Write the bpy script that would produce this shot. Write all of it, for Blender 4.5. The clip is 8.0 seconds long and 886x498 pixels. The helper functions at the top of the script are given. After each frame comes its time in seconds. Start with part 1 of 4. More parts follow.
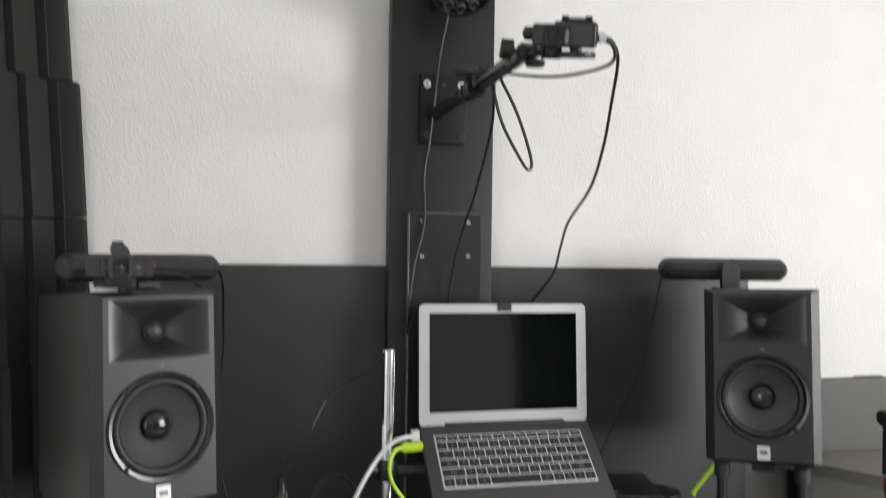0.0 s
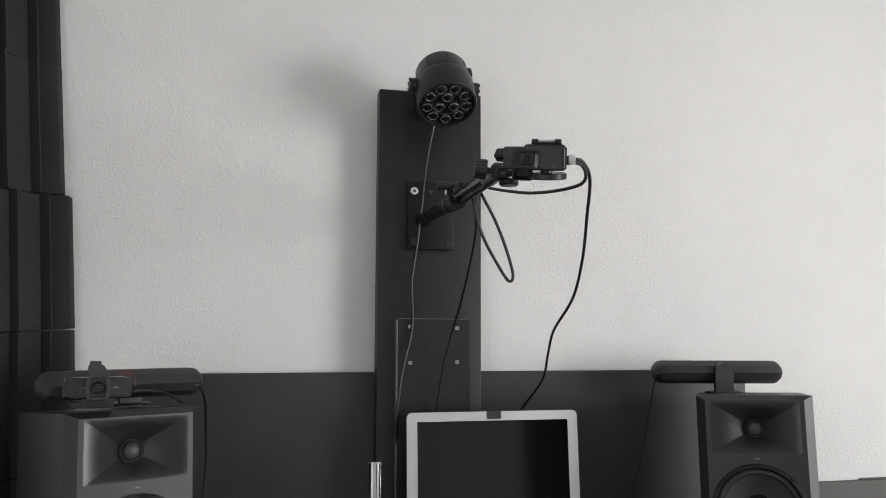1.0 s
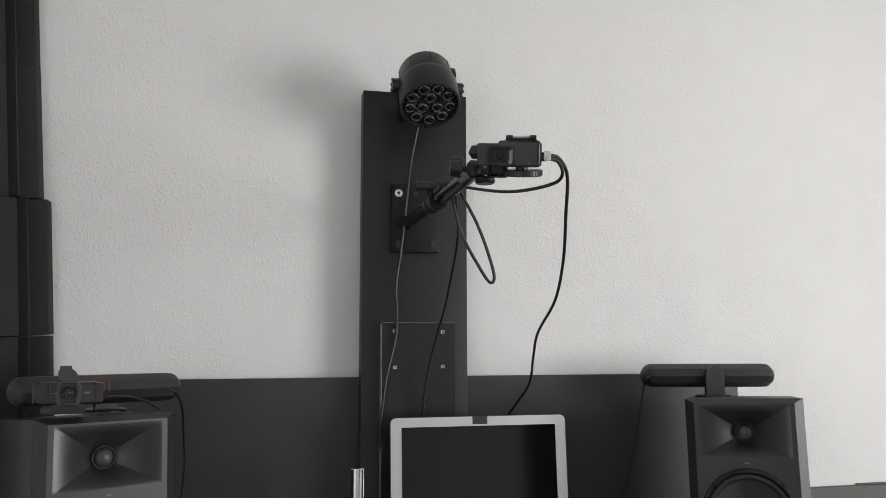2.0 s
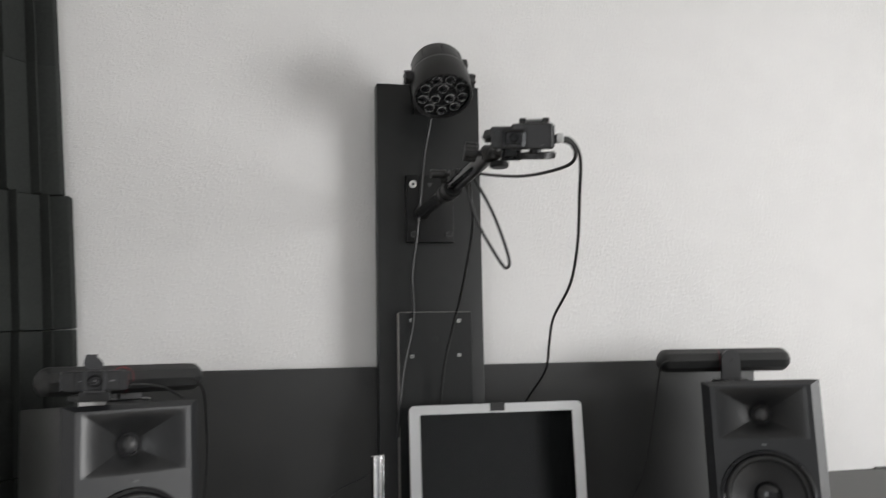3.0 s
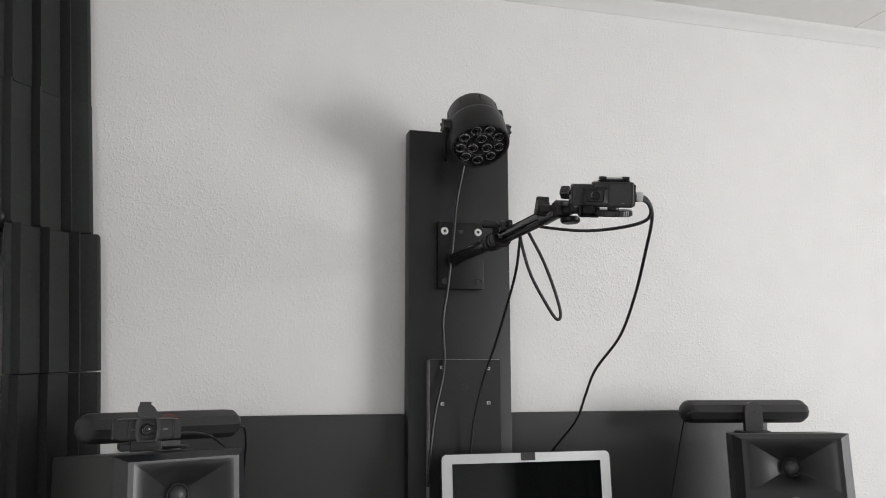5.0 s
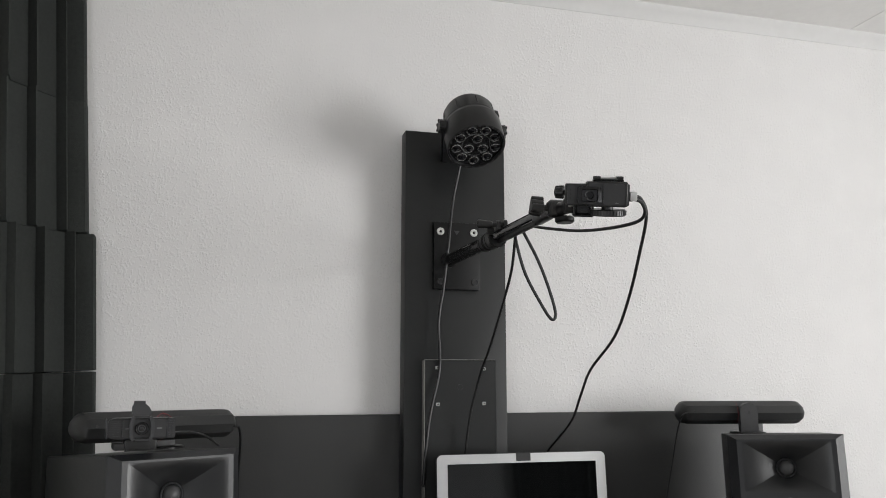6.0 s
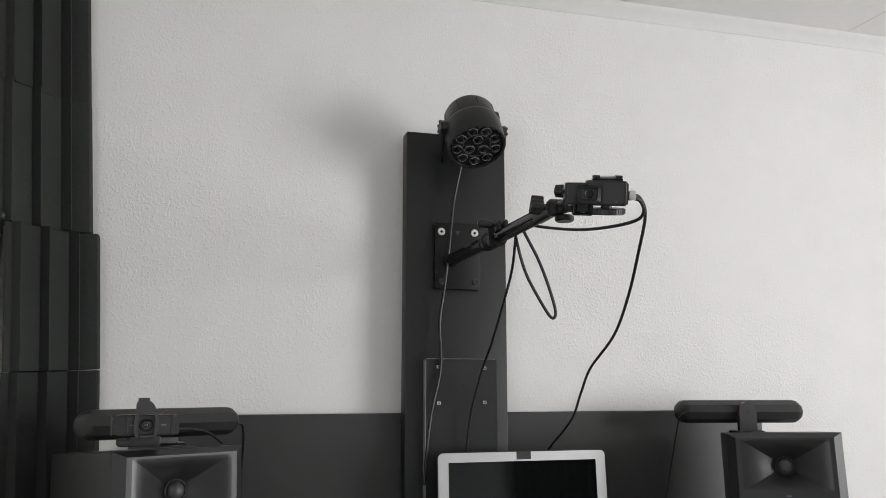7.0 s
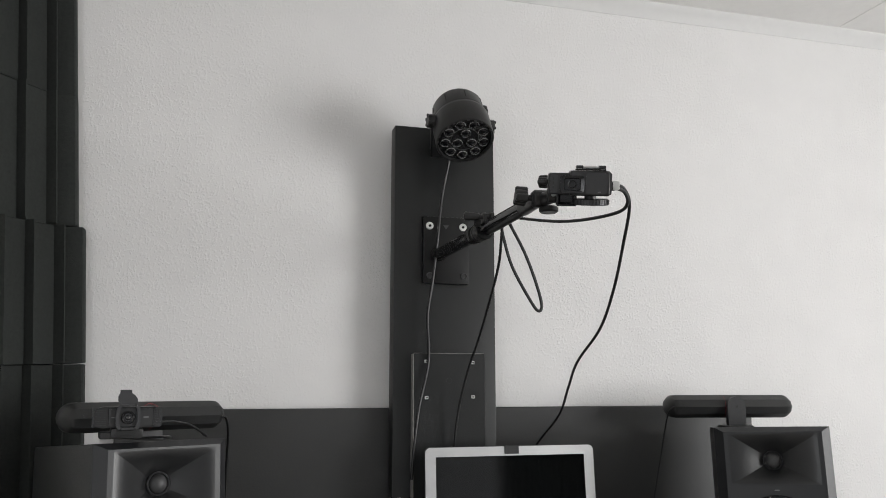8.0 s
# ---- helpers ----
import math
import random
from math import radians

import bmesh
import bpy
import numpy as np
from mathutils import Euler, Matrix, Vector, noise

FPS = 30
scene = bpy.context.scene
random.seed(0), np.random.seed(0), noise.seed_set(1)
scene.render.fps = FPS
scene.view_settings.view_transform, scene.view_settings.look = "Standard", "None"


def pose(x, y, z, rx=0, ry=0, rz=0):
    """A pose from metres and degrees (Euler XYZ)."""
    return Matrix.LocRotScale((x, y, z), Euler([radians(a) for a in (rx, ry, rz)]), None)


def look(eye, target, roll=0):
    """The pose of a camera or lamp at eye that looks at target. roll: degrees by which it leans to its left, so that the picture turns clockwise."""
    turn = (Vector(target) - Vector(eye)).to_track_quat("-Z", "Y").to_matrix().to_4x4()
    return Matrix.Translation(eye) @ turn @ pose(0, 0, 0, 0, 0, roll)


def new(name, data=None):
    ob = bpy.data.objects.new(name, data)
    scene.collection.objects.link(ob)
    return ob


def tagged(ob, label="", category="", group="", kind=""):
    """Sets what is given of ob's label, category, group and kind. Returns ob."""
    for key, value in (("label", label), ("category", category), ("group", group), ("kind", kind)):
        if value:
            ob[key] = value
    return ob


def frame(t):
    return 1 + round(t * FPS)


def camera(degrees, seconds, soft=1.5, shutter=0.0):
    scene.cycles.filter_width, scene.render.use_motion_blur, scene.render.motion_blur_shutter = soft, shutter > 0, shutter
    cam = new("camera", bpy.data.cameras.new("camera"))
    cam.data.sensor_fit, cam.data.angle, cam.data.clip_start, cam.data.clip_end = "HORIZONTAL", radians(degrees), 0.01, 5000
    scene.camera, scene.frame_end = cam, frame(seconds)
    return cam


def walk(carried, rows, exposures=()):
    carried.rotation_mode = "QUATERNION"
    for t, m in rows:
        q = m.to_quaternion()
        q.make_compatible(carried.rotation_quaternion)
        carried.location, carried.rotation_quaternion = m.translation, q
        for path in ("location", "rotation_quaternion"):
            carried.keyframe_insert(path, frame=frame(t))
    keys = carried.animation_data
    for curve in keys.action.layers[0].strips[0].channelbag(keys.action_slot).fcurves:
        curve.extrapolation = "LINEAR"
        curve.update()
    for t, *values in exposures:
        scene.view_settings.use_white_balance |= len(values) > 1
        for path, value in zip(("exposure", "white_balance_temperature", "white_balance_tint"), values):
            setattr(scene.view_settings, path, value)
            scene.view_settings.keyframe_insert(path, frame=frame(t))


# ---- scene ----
cam = camera(57.0, 8.0, soft=0.9, shutter=0.5)
PATH = [
    (0, (-0.129, 0.121, 1.538), (0.351, 2.063, 1.542), 0.8),
    (0.2, (-0.133, 0.12, 1.561), (0.334, 2.062, 1.646), 0.5),
    (0.5, (-0.12, 0.119, 1.58), (0.341, 2.058, 1.746), 0.4),
    (1, (-0.085, 0.11, 1.588), (0.362, 2.049, 1.786), 0.2),
    (1.5, (-0.052, 0.124, 1.581), (0.379, 2.065, 1.793), -0.0),
    (1.7, (-0.048, 0.125, 1.579), (0.39, 2.064, 1.794), -0.1),
    (2.8, (-0.043, 0.124, 1.582), (0.384, 2.064, 1.806), -0.4),
    (3, (-0.052, 0.113, 1.556), (0.355, 2.059, 1.778), -1.0),
    (3.2, (-0.088, 0.106, 1.539), (0.302, 2.057, 1.744), -2.7),
    (3.5, (-0.135, 0.105, 1.529), (0.209, 2.061, 1.76), -3.3),
    (3.7, (-0.166, 0.113, 1.529), (0.363, 2.018, 1.83), -0.5),
    (4, (-0.178, 0.113, 1.537), (0.424, 1.983, 1.909), 0.6),
    (4.5, (-0.191, 0.12, 1.56), (0.413, 2.002, 1.86), 0.2),
    (5, (-0.203, 0.142, 1.577), (0.32, 2.047, 1.886), -0.1),
    (5.2, (-0.2, 0.153, 1.578), (0.323, 2.058, 1.891), -0.1),
    (6.3, (-0.197, 0.133, 1.57), (0.33, 2.036, 1.886), -0.0),
    (6.5, (-0.196, 0.13, 1.568), (0.33, 2.033, 1.888), -0.1),
    (7, (-0.202, 0.13, 1.565), (0.323, 2.033, 1.888), -0.0),
    (7.5, (-0.189, 0.13, 1.561), (0.337, 2.032, 1.885), -0.1),
    (8, (-0.183, 0.132, 1.554), (0.348, 2.033, 1.878), -0.0),
]
walk(cam, [(t, look(eye, target, roll)) for t, eye, target, roll in PATH], [(0.0, 0.38), (0.5, 0.12), (1.0, 0.02), (1.5, 0.0), (3.0, 0.05), (3.5, 0.16), (4.0, -0.12), (4.5, -0.1), (5.0, 0.03), (6.5, 0.03), (8.0, 0.03)])

# ---- world, sun, lights ----
world = bpy.data.worlds.new("world")
scene.world = world
world.use_nodes = True
wn = world.node_tree.nodes
sky = wn.new("ShaderNodeTexSky")
sky.sky_type, sky.sun_disc = "NISHITA", False
sky.sun_elevation, sky.sun_rotation = radians(35), radians(120)
wn["Background"].inputs["Strength"].default_value = 0.10
world.node_tree.links.new(sky.outputs[0], wn["Background"].inputs["Color"])

RIGHT_X, LEFT_X, FRONT_Y, BACK_Y, CEIL = 2.9, -1.5, -2.4, 1.70, 2.408
WIN = dict(y0=-1.30, y1=0.24, z0=0.95, z1=2.20)


def lamp(name, kind, energy, m, color=(1, 1, 1), **sizes):
    data = bpy.data.lights.new(name, kind)
    data.energy, data.color = energy, color
    for key, value in sizes.items():
        if key == "size":
            data.shape, data.size = "RECTANGLE", value
        elif key == "size_y":
            data.size_y = value
        elif key == "angle":
            data.angle = value
    ob = new(name, data)
    ob.matrix_world = m
    return ob


WIN2 = dict(y0=-2.20, y1=-0.70, z0=0.95, z1=2.20)
wy, wz = (WIN["y0"] + WIN["y1"]) / 2, (WIN["z0"] + WIN["z1"]) / 2
lamp("window_light", "AREA", 86, look((RIGHT_X + 0.10, wy, wz), (0, wy, wz)), (0.978, 0.985, 0.990), size=WIN["y1"] - WIN["y0"], size_y=WIN["z1"] - WIN["z0"])
wy2 = (WIN2["y0"] + WIN2["y1"]) / 2
lamp("window_light", "AREA", 19, look((LEFT_X - 0.08, wy2, wz), (0, wy2, wz)), (0.95, 0.975, 1.0), size=WIN2["y1"] - WIN2["y0"], size_y=WIN2["z1"] - WIN2["z0"])
lamp("sun", "SUN", 0.7, look((4, -2.2, 5), (0, 0, 0)), (1.0, 0.97, 0.93), angle=radians(12))

# ---- lines along which cables hang ----
LAMP_CABLE = [(0.241, 1.585, 2.017), (0.242, 1.6, 1.997), (0.241, 1.61, 1.974), (0.229, 1.615, 1.907), (0.219, 1.612, 1.818), (0.212, 1.62, 1.743), (0.204, 1.625, 1.679), (0.204, 1.618, 1.594), (0.185, 1.612, 1.511), (0.176, 1.612, 1.441), (0.172, 1.615, 1.381)]
ARM_DROP_CABLE = [(0.248, 1.298, 1.808), (0.239, 1.298, 1.806), (0.249, 1.334, 1.781), (0.272, 1.421, 1.739), (0.276, 1.527, 1.641), (0.271, 1.579, 1.583), (0.258, 1.6, 1.511), (0.251, 1.61, 1.439), (0.25, 1.62, 1.378)]
LOOP_CABLE = [(0.232, 1.291, 1.803), (0.233, 1.28, 1.771), (0.246, 1.28, 1.728), (0.269, 1.28, 1.686), (0.286, 1.28, 1.662), (0.293, 1.28, 1.671), (0.283, 1.28, 1.708), (0.266, 1.28, 1.751), (0.245, 1.28, 1.79), (0.241, 1.291, 1.809)]
ARC_CABLE = [(0.281, 1.011, 1.789), (0.295, 1.015, 1.786), (0.302, 1.02, 1.774), (0.302, 1.041, 1.767), (0.29, 1.088, 1.767), (0.275, 1.146, 1.773), (0.258, 1.204, 1.785), (0.242, 1.253, 1.798), (0.238, 1.291, 1.81), (0.24, 1.323, 1.811)]
LONG_CABLE = [(0.284, 1.016, 1.794), (0.3, 1.024, 1.792), (0.317, 1.043, 1.775), (0.335, 1.096, 1.737), (0.364, 1.183, 1.687), (0.383, 1.268, 1.636), (0.39, 1.368, 1.588), (0.41, 1.45, 1.547), (0.435, 1.55, 1.496), (0.422, 1.63, 1.437), (0.41, 1.66, 1.39)]
BAR_CABLE_LEFT = [(-0.168, 1.37, 1.507), (-0.161, 1.38, 1.503), (-0.156, 1.45, 1.476), (-0.156, 1.5, 1.421), (-0.155, 1.52, 1.375)]
BAR_CABLE_LEFT2 = [(-0.161, 1.53, 1.292), (-0.161, 1.53, 1.217), (-0.158, 1.53, 1.17), (-0.15, 1.53, 1.132), (-0.146, 1.53, 1.113)]
BAR_CABLE_RIGHT = [(0.685, 1.556, 1.51), (0.672, 1.562, 1.502), (0.677, 1.59, 1.468), (0.672, 1.612, 1.389), (0.657, 1.628, 1.295), (0.628, 1.645, 1.225), (0.586, 1.65, 1.134), (0.578, 1.65, 1.101)]
CHARGER = [(0.17, 1.5, 1.217), (0.145, 1.49, 1.217), (0.124, 1.48, 1.212), (0.099, 1.46, 1.196), (0.075, 1.44, 1.171), (0.056, 1.43, 1.14), (0.049, 1.43, 1.122)]
GREEN_L = [(0.148, 1.47, 1.206), (0.127, 1.46, 1.205), (0.115, 1.45, 1.191), (0.114, 1.45, 1.169), (0.122, 1.45, 1.147), (0.138, 1.45, 1.125), (0.148, 1.45, 1.11)]
GREEN_R = [(0.752, 1.5, 1.144), (0.731, 1.5, 1.119), (0.709, 1.5, 1.095), (0.703, 1.5, 1.085)]
THIN_WIRE = [(0.123, 1.6, 1.322), (0.104, 1.62, 1.31), (0.076, 1.65, 1.292), (0.05, 1.66, 1.272), (0.031, 1.66, 1.247)]
SCRATCH = [(0.006, 1.679, 1.2), (0.031, 1.679, 1.25)]
WEBCAM_CABLE = [(-0.248, 1.34, 1.501), (-0.23, 1.36, 1.5), (-0.208, 1.4, 1.492), (-0.188, 1.44, 1.475)]
WEBCAM_CABLE2 = [(-0.276, 1.36, 1.518), (-0.268, 1.38, 1.525), (-0.256, 1.4, 1.519), (-0.253, 1.4, 1.504)]

# ---- materials ----


def material(name, color, rough=0.5, metal=0.0, grain=60.0, vary=0.15, bump=0.0, bump_scale=200.0, big=3.0, spec=0.5, coat=0.0, random_piece=0.0):
    m = bpy.data.materials.new(name)
    m.use_nodes = True
    nt = m.node_tree
    n, link = nt.nodes, nt.links.new
    bsdf = n["Principled BSDF"]
    bsdf.inputs["Roughness"].default_value = rough
    bsdf.inputs["Metallic"].default_value = metal
    bsdf.inputs["Specular IOR Level"].default_value = spec
    bsdf.inputs["Coat Weight"].default_value = coat
    tc = n.new("ShaderNodeTexCoord")
    fine, wide = n.new("ShaderNodeTexNoise"), n.new("ShaderNodeTexNoise")
    fine.inputs["Scale"].default_value, wide.inputs["Scale"].default_value = grain, big
    fine.inputs["Detail"].default_value, wide.inputs["Detail"].default_value = 4, 3
    for t in (fine, wide):
        link(tc.outputs["Object"], t.inputs["Vector"])
    add = n.new("ShaderNodeMath")
    add.operation = "ADD"
    link(fine.outputs["Fac"], add.inputs[0])
    link(wide.outputs["Fac"], add.inputs[1])
    ramp = n.new("ShaderNodeMapRange")
    ramp.inputs["From Min"].default_value, ramp.inputs["From Max"].default_value = 0.6, 1.4
    ramp.inputs["To Min"].default_value, ramp.inputs["To Max"].default_value = 1 - vary, 1 + vary
    link(add.outputs[0], ramp.inputs["Value"])
    mul = n.new("ShaderNodeVectorMath")
    mul.operation = "SCALE"
    mul.inputs[0].default_value = color
    scale_from = ramp.outputs[0]
    if random_piece:
        info, mr, mm = n.new("ShaderNodeObjectInfo"), n.new("ShaderNodeMapRange"), n.new("ShaderNodeMath")
        mr.inputs["To Min"].default_value, mr.inputs["To Max"].default_value = 1 - random_piece, 1 + random_piece
        link(info.outputs["Random"], mr.inputs["Value"])
        mm.operation = "MULTIPLY"
        link(mr.outputs[0], mm.inputs[0])
        link(scale_from, mm.inputs[1])
        scale_from = mm.outputs[0]
    link(scale_from, mul.inputs["Scale"])
    link(mul.outputs[0], bsdf.inputs["Base Color"])
    rr = n.new("ShaderNodeMapRange")
    rr.inputs["To Min"].default_value, rr.inputs["To Max"].default_value = max(0.02, rough * 0.85), min(1, rough * 1.15)
    link(wide.outputs["Fac"], rr.inputs["Value"])
    link(rr.outputs[0], bsdf.inputs["Roughness"])
    if bump:
        bn, bt = n.new("ShaderNodeBump"), n.new("ShaderNodeTexNoise")
        bt.inputs["Scale"].default_value, bt.inputs["Detail"].default_value = bump_scale, 3
        bn.inputs["Strength"].default_value, bn.inputs["Distance"].default_value = bump, 0.002
        link(tc.outputs["Object"], bt.inputs["Vector"])
        link(bt.outputs["Fac"], bn.inputs["Height"])
        link(bn.outputs[0], bsdf.inputs["Normal"])
    return m


def plaster_material():
    """White emulsion over a stippled plaster: soft small pimples, patchy over the wall."""
    m = material("stippled_white_plaster", (0.74, 0.73, 0.72), 0.75, grain=14, vary=0.03, big=1.3, spec=0.25)
    n, link = m.node_tree.nodes, m.node_tree.links.new
    tc = next(k for k in n if k.type == "TEX_COORD")
    stretch = n.new("ShaderNodeMapping")
    stretch.inputs["Scale"].default_value = (1.0, 1.0, 0.8)
    link(tc.outputs["Object"], stretch.inputs["Vector"])
    blobs, crumbs, patch = n.new("ShaderNodeTexNoise"), n.new("ShaderNodeTexNoise"), n.new("ShaderNodeTexNoise")
    for t, k, d in ((blobs, 235, 2), (crumbs, 420, 2), (patch, 3.2, 4)):
        t.inputs["Scale"].default_value, t.inputs["Detail"].default_value = k, d
        link(stretch.outputs[0], t.inputs["Vector"])
    pimple = n.new("ShaderNodeMapRange")
    pimple.interpolation_type = "SMOOTHSTEP"
    pimple.inputs["From Min"].default_value, pimple.inputs["From Max"].default_value = 0.47, 0.70
    link(blobs.outputs["Fac"], pimple.inputs["Value"])
    mix = n.new("ShaderNodeMath")
    mix.operation = "MULTIPLY_ADD"
    mix.inputs[1].default_value = 0.4
    link(crumbs.outputs["Fac"], mix.inputs[0])
    link(pimple.outputs[0], mix.inputs[2])
    zone = n.new("ShaderNodeMapRange")
    zone.inputs["From Min"].default_value, zone.inputs["From Max"].default_value = 0.36, 0.66
    zone.inputs["To Min"].default_value, zone.inputs["To Max"].default_value = 0.25, 1.0
    link(patch.outputs["Fac"], zone.inputs["Value"])
    amount = n.new("ShaderNodeMath")
    amount.operation = "MULTIPLY"
    link(mix.outputs[0], amount.inputs[0])
    link(zone.outputs[0], amount.inputs[1])
    bn = n.new("ShaderNodeBump")
    bn.inputs["Strength"].default_value, bn.inputs["Distance"].default_value = 0.52, 0.0014
    link(amount.outputs[0], bn.inputs["Height"])
    link(bn.outputs[0], n["Principled BSDF"].inputs["Normal"])
    return m


PLASTER = plaster_material()
GREYWALL = material("grey_emulsion", (0.36, 0.365, 0.375), 0.8, vary=0.05, grain=12)
WHITE = material("white_gloss_trim", (0.66, 0.655, 0.645), 0.6, vary=0.03)
CEILING = material("ceiling_board", (0.80, 0.79, 0.775), 0.8, vary=0.03, bump=0.15, bump_scale=300)
FLOOR = material("grey_laminate_floor", (0.36, 0.34, 0.315), 0.45, vary=0.25, grain=25, random_piece=0.15)
PANEL = material("dark_grey_painted_board", (0.031, 0.0313, 0.0305), 0.50, vary=0.12, grain=9, big=1.6, bump=0.12, bump_scale=260)
LOWPANEL = material("mid_grey_painted_board", (0.085, 0.083, 0.078), 0.6, vary=0.1, grain=9, big=2, bump=0.1)
POST = material("satin_black_board", (0.0085, 0.0092, 0.0092), 0.44, vary=0.2, grain=30, bump=0.08, bump_scale=350, spec=0.42)
STEEL_BLACK = material("black_powder_coat", (0.005, 0.005, 0.005), 0.40, vary=0.15, grain=400, bump=0.1, bump_scale=900, spec=0.28)
BOARD_EDGE = material("scuffed_board_edge", (0.22, 0.21, 0.20), 0.7, vary=0.4, grain=120)
FOAM = material("charcoal_acoustic_foam", (0.030, 0.0325, 0.0305), 0.92, vary=0.2, grain=180, big=5, bump=0.5, bump_scale=700, spec=0.2, random_piece=0.12)
VINYL = material("black_vinyl_wrap", (0.020, 0.021, 0.020), 0.42, vary=0.12, grain=300, bump=0.25, bump_scale=800)
BAFFLE = material("dark_moulded_plastic", (0.0135, 0.014, 0.0155), 0.42, vary=0.1, grain=300, bump=0.06, bump_scale=900, spec=0.42)
HORN = material("smooth_moulded_horn", (0.0125, 0.0128, 0.0135), 0.36, vary=0.08, grain=300, spec=0.5)
BARBODY = material("soft_black_shell", (0.014, 0.0145, 0.0145), 0.5, vary=0.12, grain=400, bump=0.05, bump_scale=900)
CONE = material("grey_paper_cone", (0.036, 0.036, 0.037), 0.45, vary=0.12, grain=250, bump=0.1)
RIM = material("dark_lens_rim", (0.30, 0.30, 0.30), 0.13, metal=0.8, vary=0.1)
BEZEL = material("grey_lens_bezel", (0.04, 0.04, 0.042), 0.35, vary=0.1)
RUBBER = material("black_rubber", (0.009, 0.009, 0.009), 0.5, vary=0.15)
GLOSS = material("gloss_black_trim", (0.010, 0.010, 0.011), 0.13, vary=0.1)
PLASTIC = material("black_plastic", (0.0095, 0.0095, 0.0095), 0.36, vary=0.15, grain=300, bump=0.05, bump_scale=900)
GREY_PLASTIC = material("dark_grey_plastic", (0.024, 0.024, 0.025), 0.45, vary=0.12, grain=300, bump=0.05)
MESH_GREY = material("grey_grille", (0.16, 0.16, 0.16), 0.5, vary=0.2, grain=900)
BADGE = material("silver_badge", (0.55, 0.55, 0.54), 0.35, metal=0.4, vary=0.05)
ALU = material("brushed_aluminium", (0.60, 0.60, 0.60), 0.38, metal=0.75, vary=0.05, grain=500)
DECK = material("dark_grey_skin", (0.040, 0.039, 0.039), 0.55, vary=0.1, grain=500)
FRAME = material("silver_key_frame", (0.50, 0.495, 0.49), 0.5, vary=0.04)
KEY = material("black_key", (0.009, 0.009, 0.0095), 0.45, vary=0.1)
SCREEN = material("dark_glossy_screen", (0.004, 0.0045, 0.0045), 0.05, vary=0.1, big=8, spec=0.42)
CHROME = material("chrome", (0.82, 0.82, 0.83), 0.09, metal=1.0, vary=0.03)
ZINC = material("zinc_screw", (0.72, 0.72, 0.70), 0.3, metal=0.8, vary=0.1)
CABLE = material("black_cable", (0.007, 0.007, 0.007), 0.42, vary=0.15)
CABLE_DARK = material("dark_grey_cable", (0.010, 0.010, 0.010), 0.48, vary=0.15, spec=0.38)
CABLE_GREY = material("grey_cable", (0.055, 0.055, 0.054), 0.38, vary=0.15)
CABLE_WHITE = material("white_cable", (0.62, 0.62, 0.60), 0.45, vary=0.06)
GREEN = material("lime_green_rubber", (0.42, 0.60, 0.03), 0.42, vary=0.08)
RED = material("red_plastic", (0.20, 0.016, 0.024), 0.4, vary=0.08)
PRINT = material("printed_mark", (0.03, 0.03, 0.03), 0.5)
PRINT_PALE = material("pale_printed_mark", (0.45, 0.45, 0.45), 0.5)
LEGEND = material("dim_key_legend", (0.13, 0.13, 0.13), 0.5)
LENS = material("dark_lens", (0.012, 0.012, 0.014), 0.04, vary=0.05, coat=0.6)
LED_GLASS = material("black_lamp_lens", (0.004, 0.004, 0.005), 0.10, vary=0.05, spec=0.22)
TABLE = material("black_laminate", (0.018, 0.018, 0.018), 0.4, vary=0.15)
SHELF = material("grey_laminate", (0.16, 0.155, 0.15), 0.5, vary=0.1)
# cloth of the unseen curtain added for the dark part of the screen's reflection
CURTAIN = material("charcoal_cloth", (0.022, 0.023, 0.025), 0.9, vary=0.2, grain=300, bump=0.3, bump_scale=900, spec=0.2)
TAPE = material("black_tape", (0.014, 0.014, 0.014), 0.5, vary=0.2)


def glass_material(name):
    m = bpy.data.materials.new(name)
    m.use_nodes = True
    b = m.node_tree.nodes["Principled BSDF"]
    b.inputs["Transmission Weight"].default_value, b.inputs["Roughness"].default_value, b.inputs["IOR"].default_value = 1.0, 0.0, 1.45
    return m


GLASS = glass_material("clear_glass")

# ---- mesh helpers ----


def mesh_of(name, bm, mat, smooth=35.0):
    bmesh.ops.recalc_face_normals(bm, faces=bm.faces)
    me = bpy.data.meshes.new(name)
    for fc in bm.faces:
        fc.smooth = True
    for e in bm.edges:
        if len(e.link_faces) == 2:
            e.smooth = e.calc_face_angle(0) < radians(smooth)
    bm.to_mesh(me)
    bm.free()
    me.materials.append(mat)
    return me


def part(name, bm, mat, parent=None, label="", m=None, smooth=35.0):
    ob = new(name, mesh_of(name, bm, mat, smooth))
    if parent:
        ob.parent = parent
    if m:
        ob.matrix_basis = m
    if label:
        ob["label"] = label
    return ob


def thing(name, label, category, m=None, group="", kind=""):
    ob = new(name)
    ob.empty_display_size = 0.05
    if m:
        ob.matrix_basis = m
    return tagged(ob, label, category, group, kind)


def solid(name, bm, mat, label, category, group="", kind="", m=None, smooth=35.0):
    return tagged(part(name, bm, mat, None, "", m, smooth), label, category, group, kind)


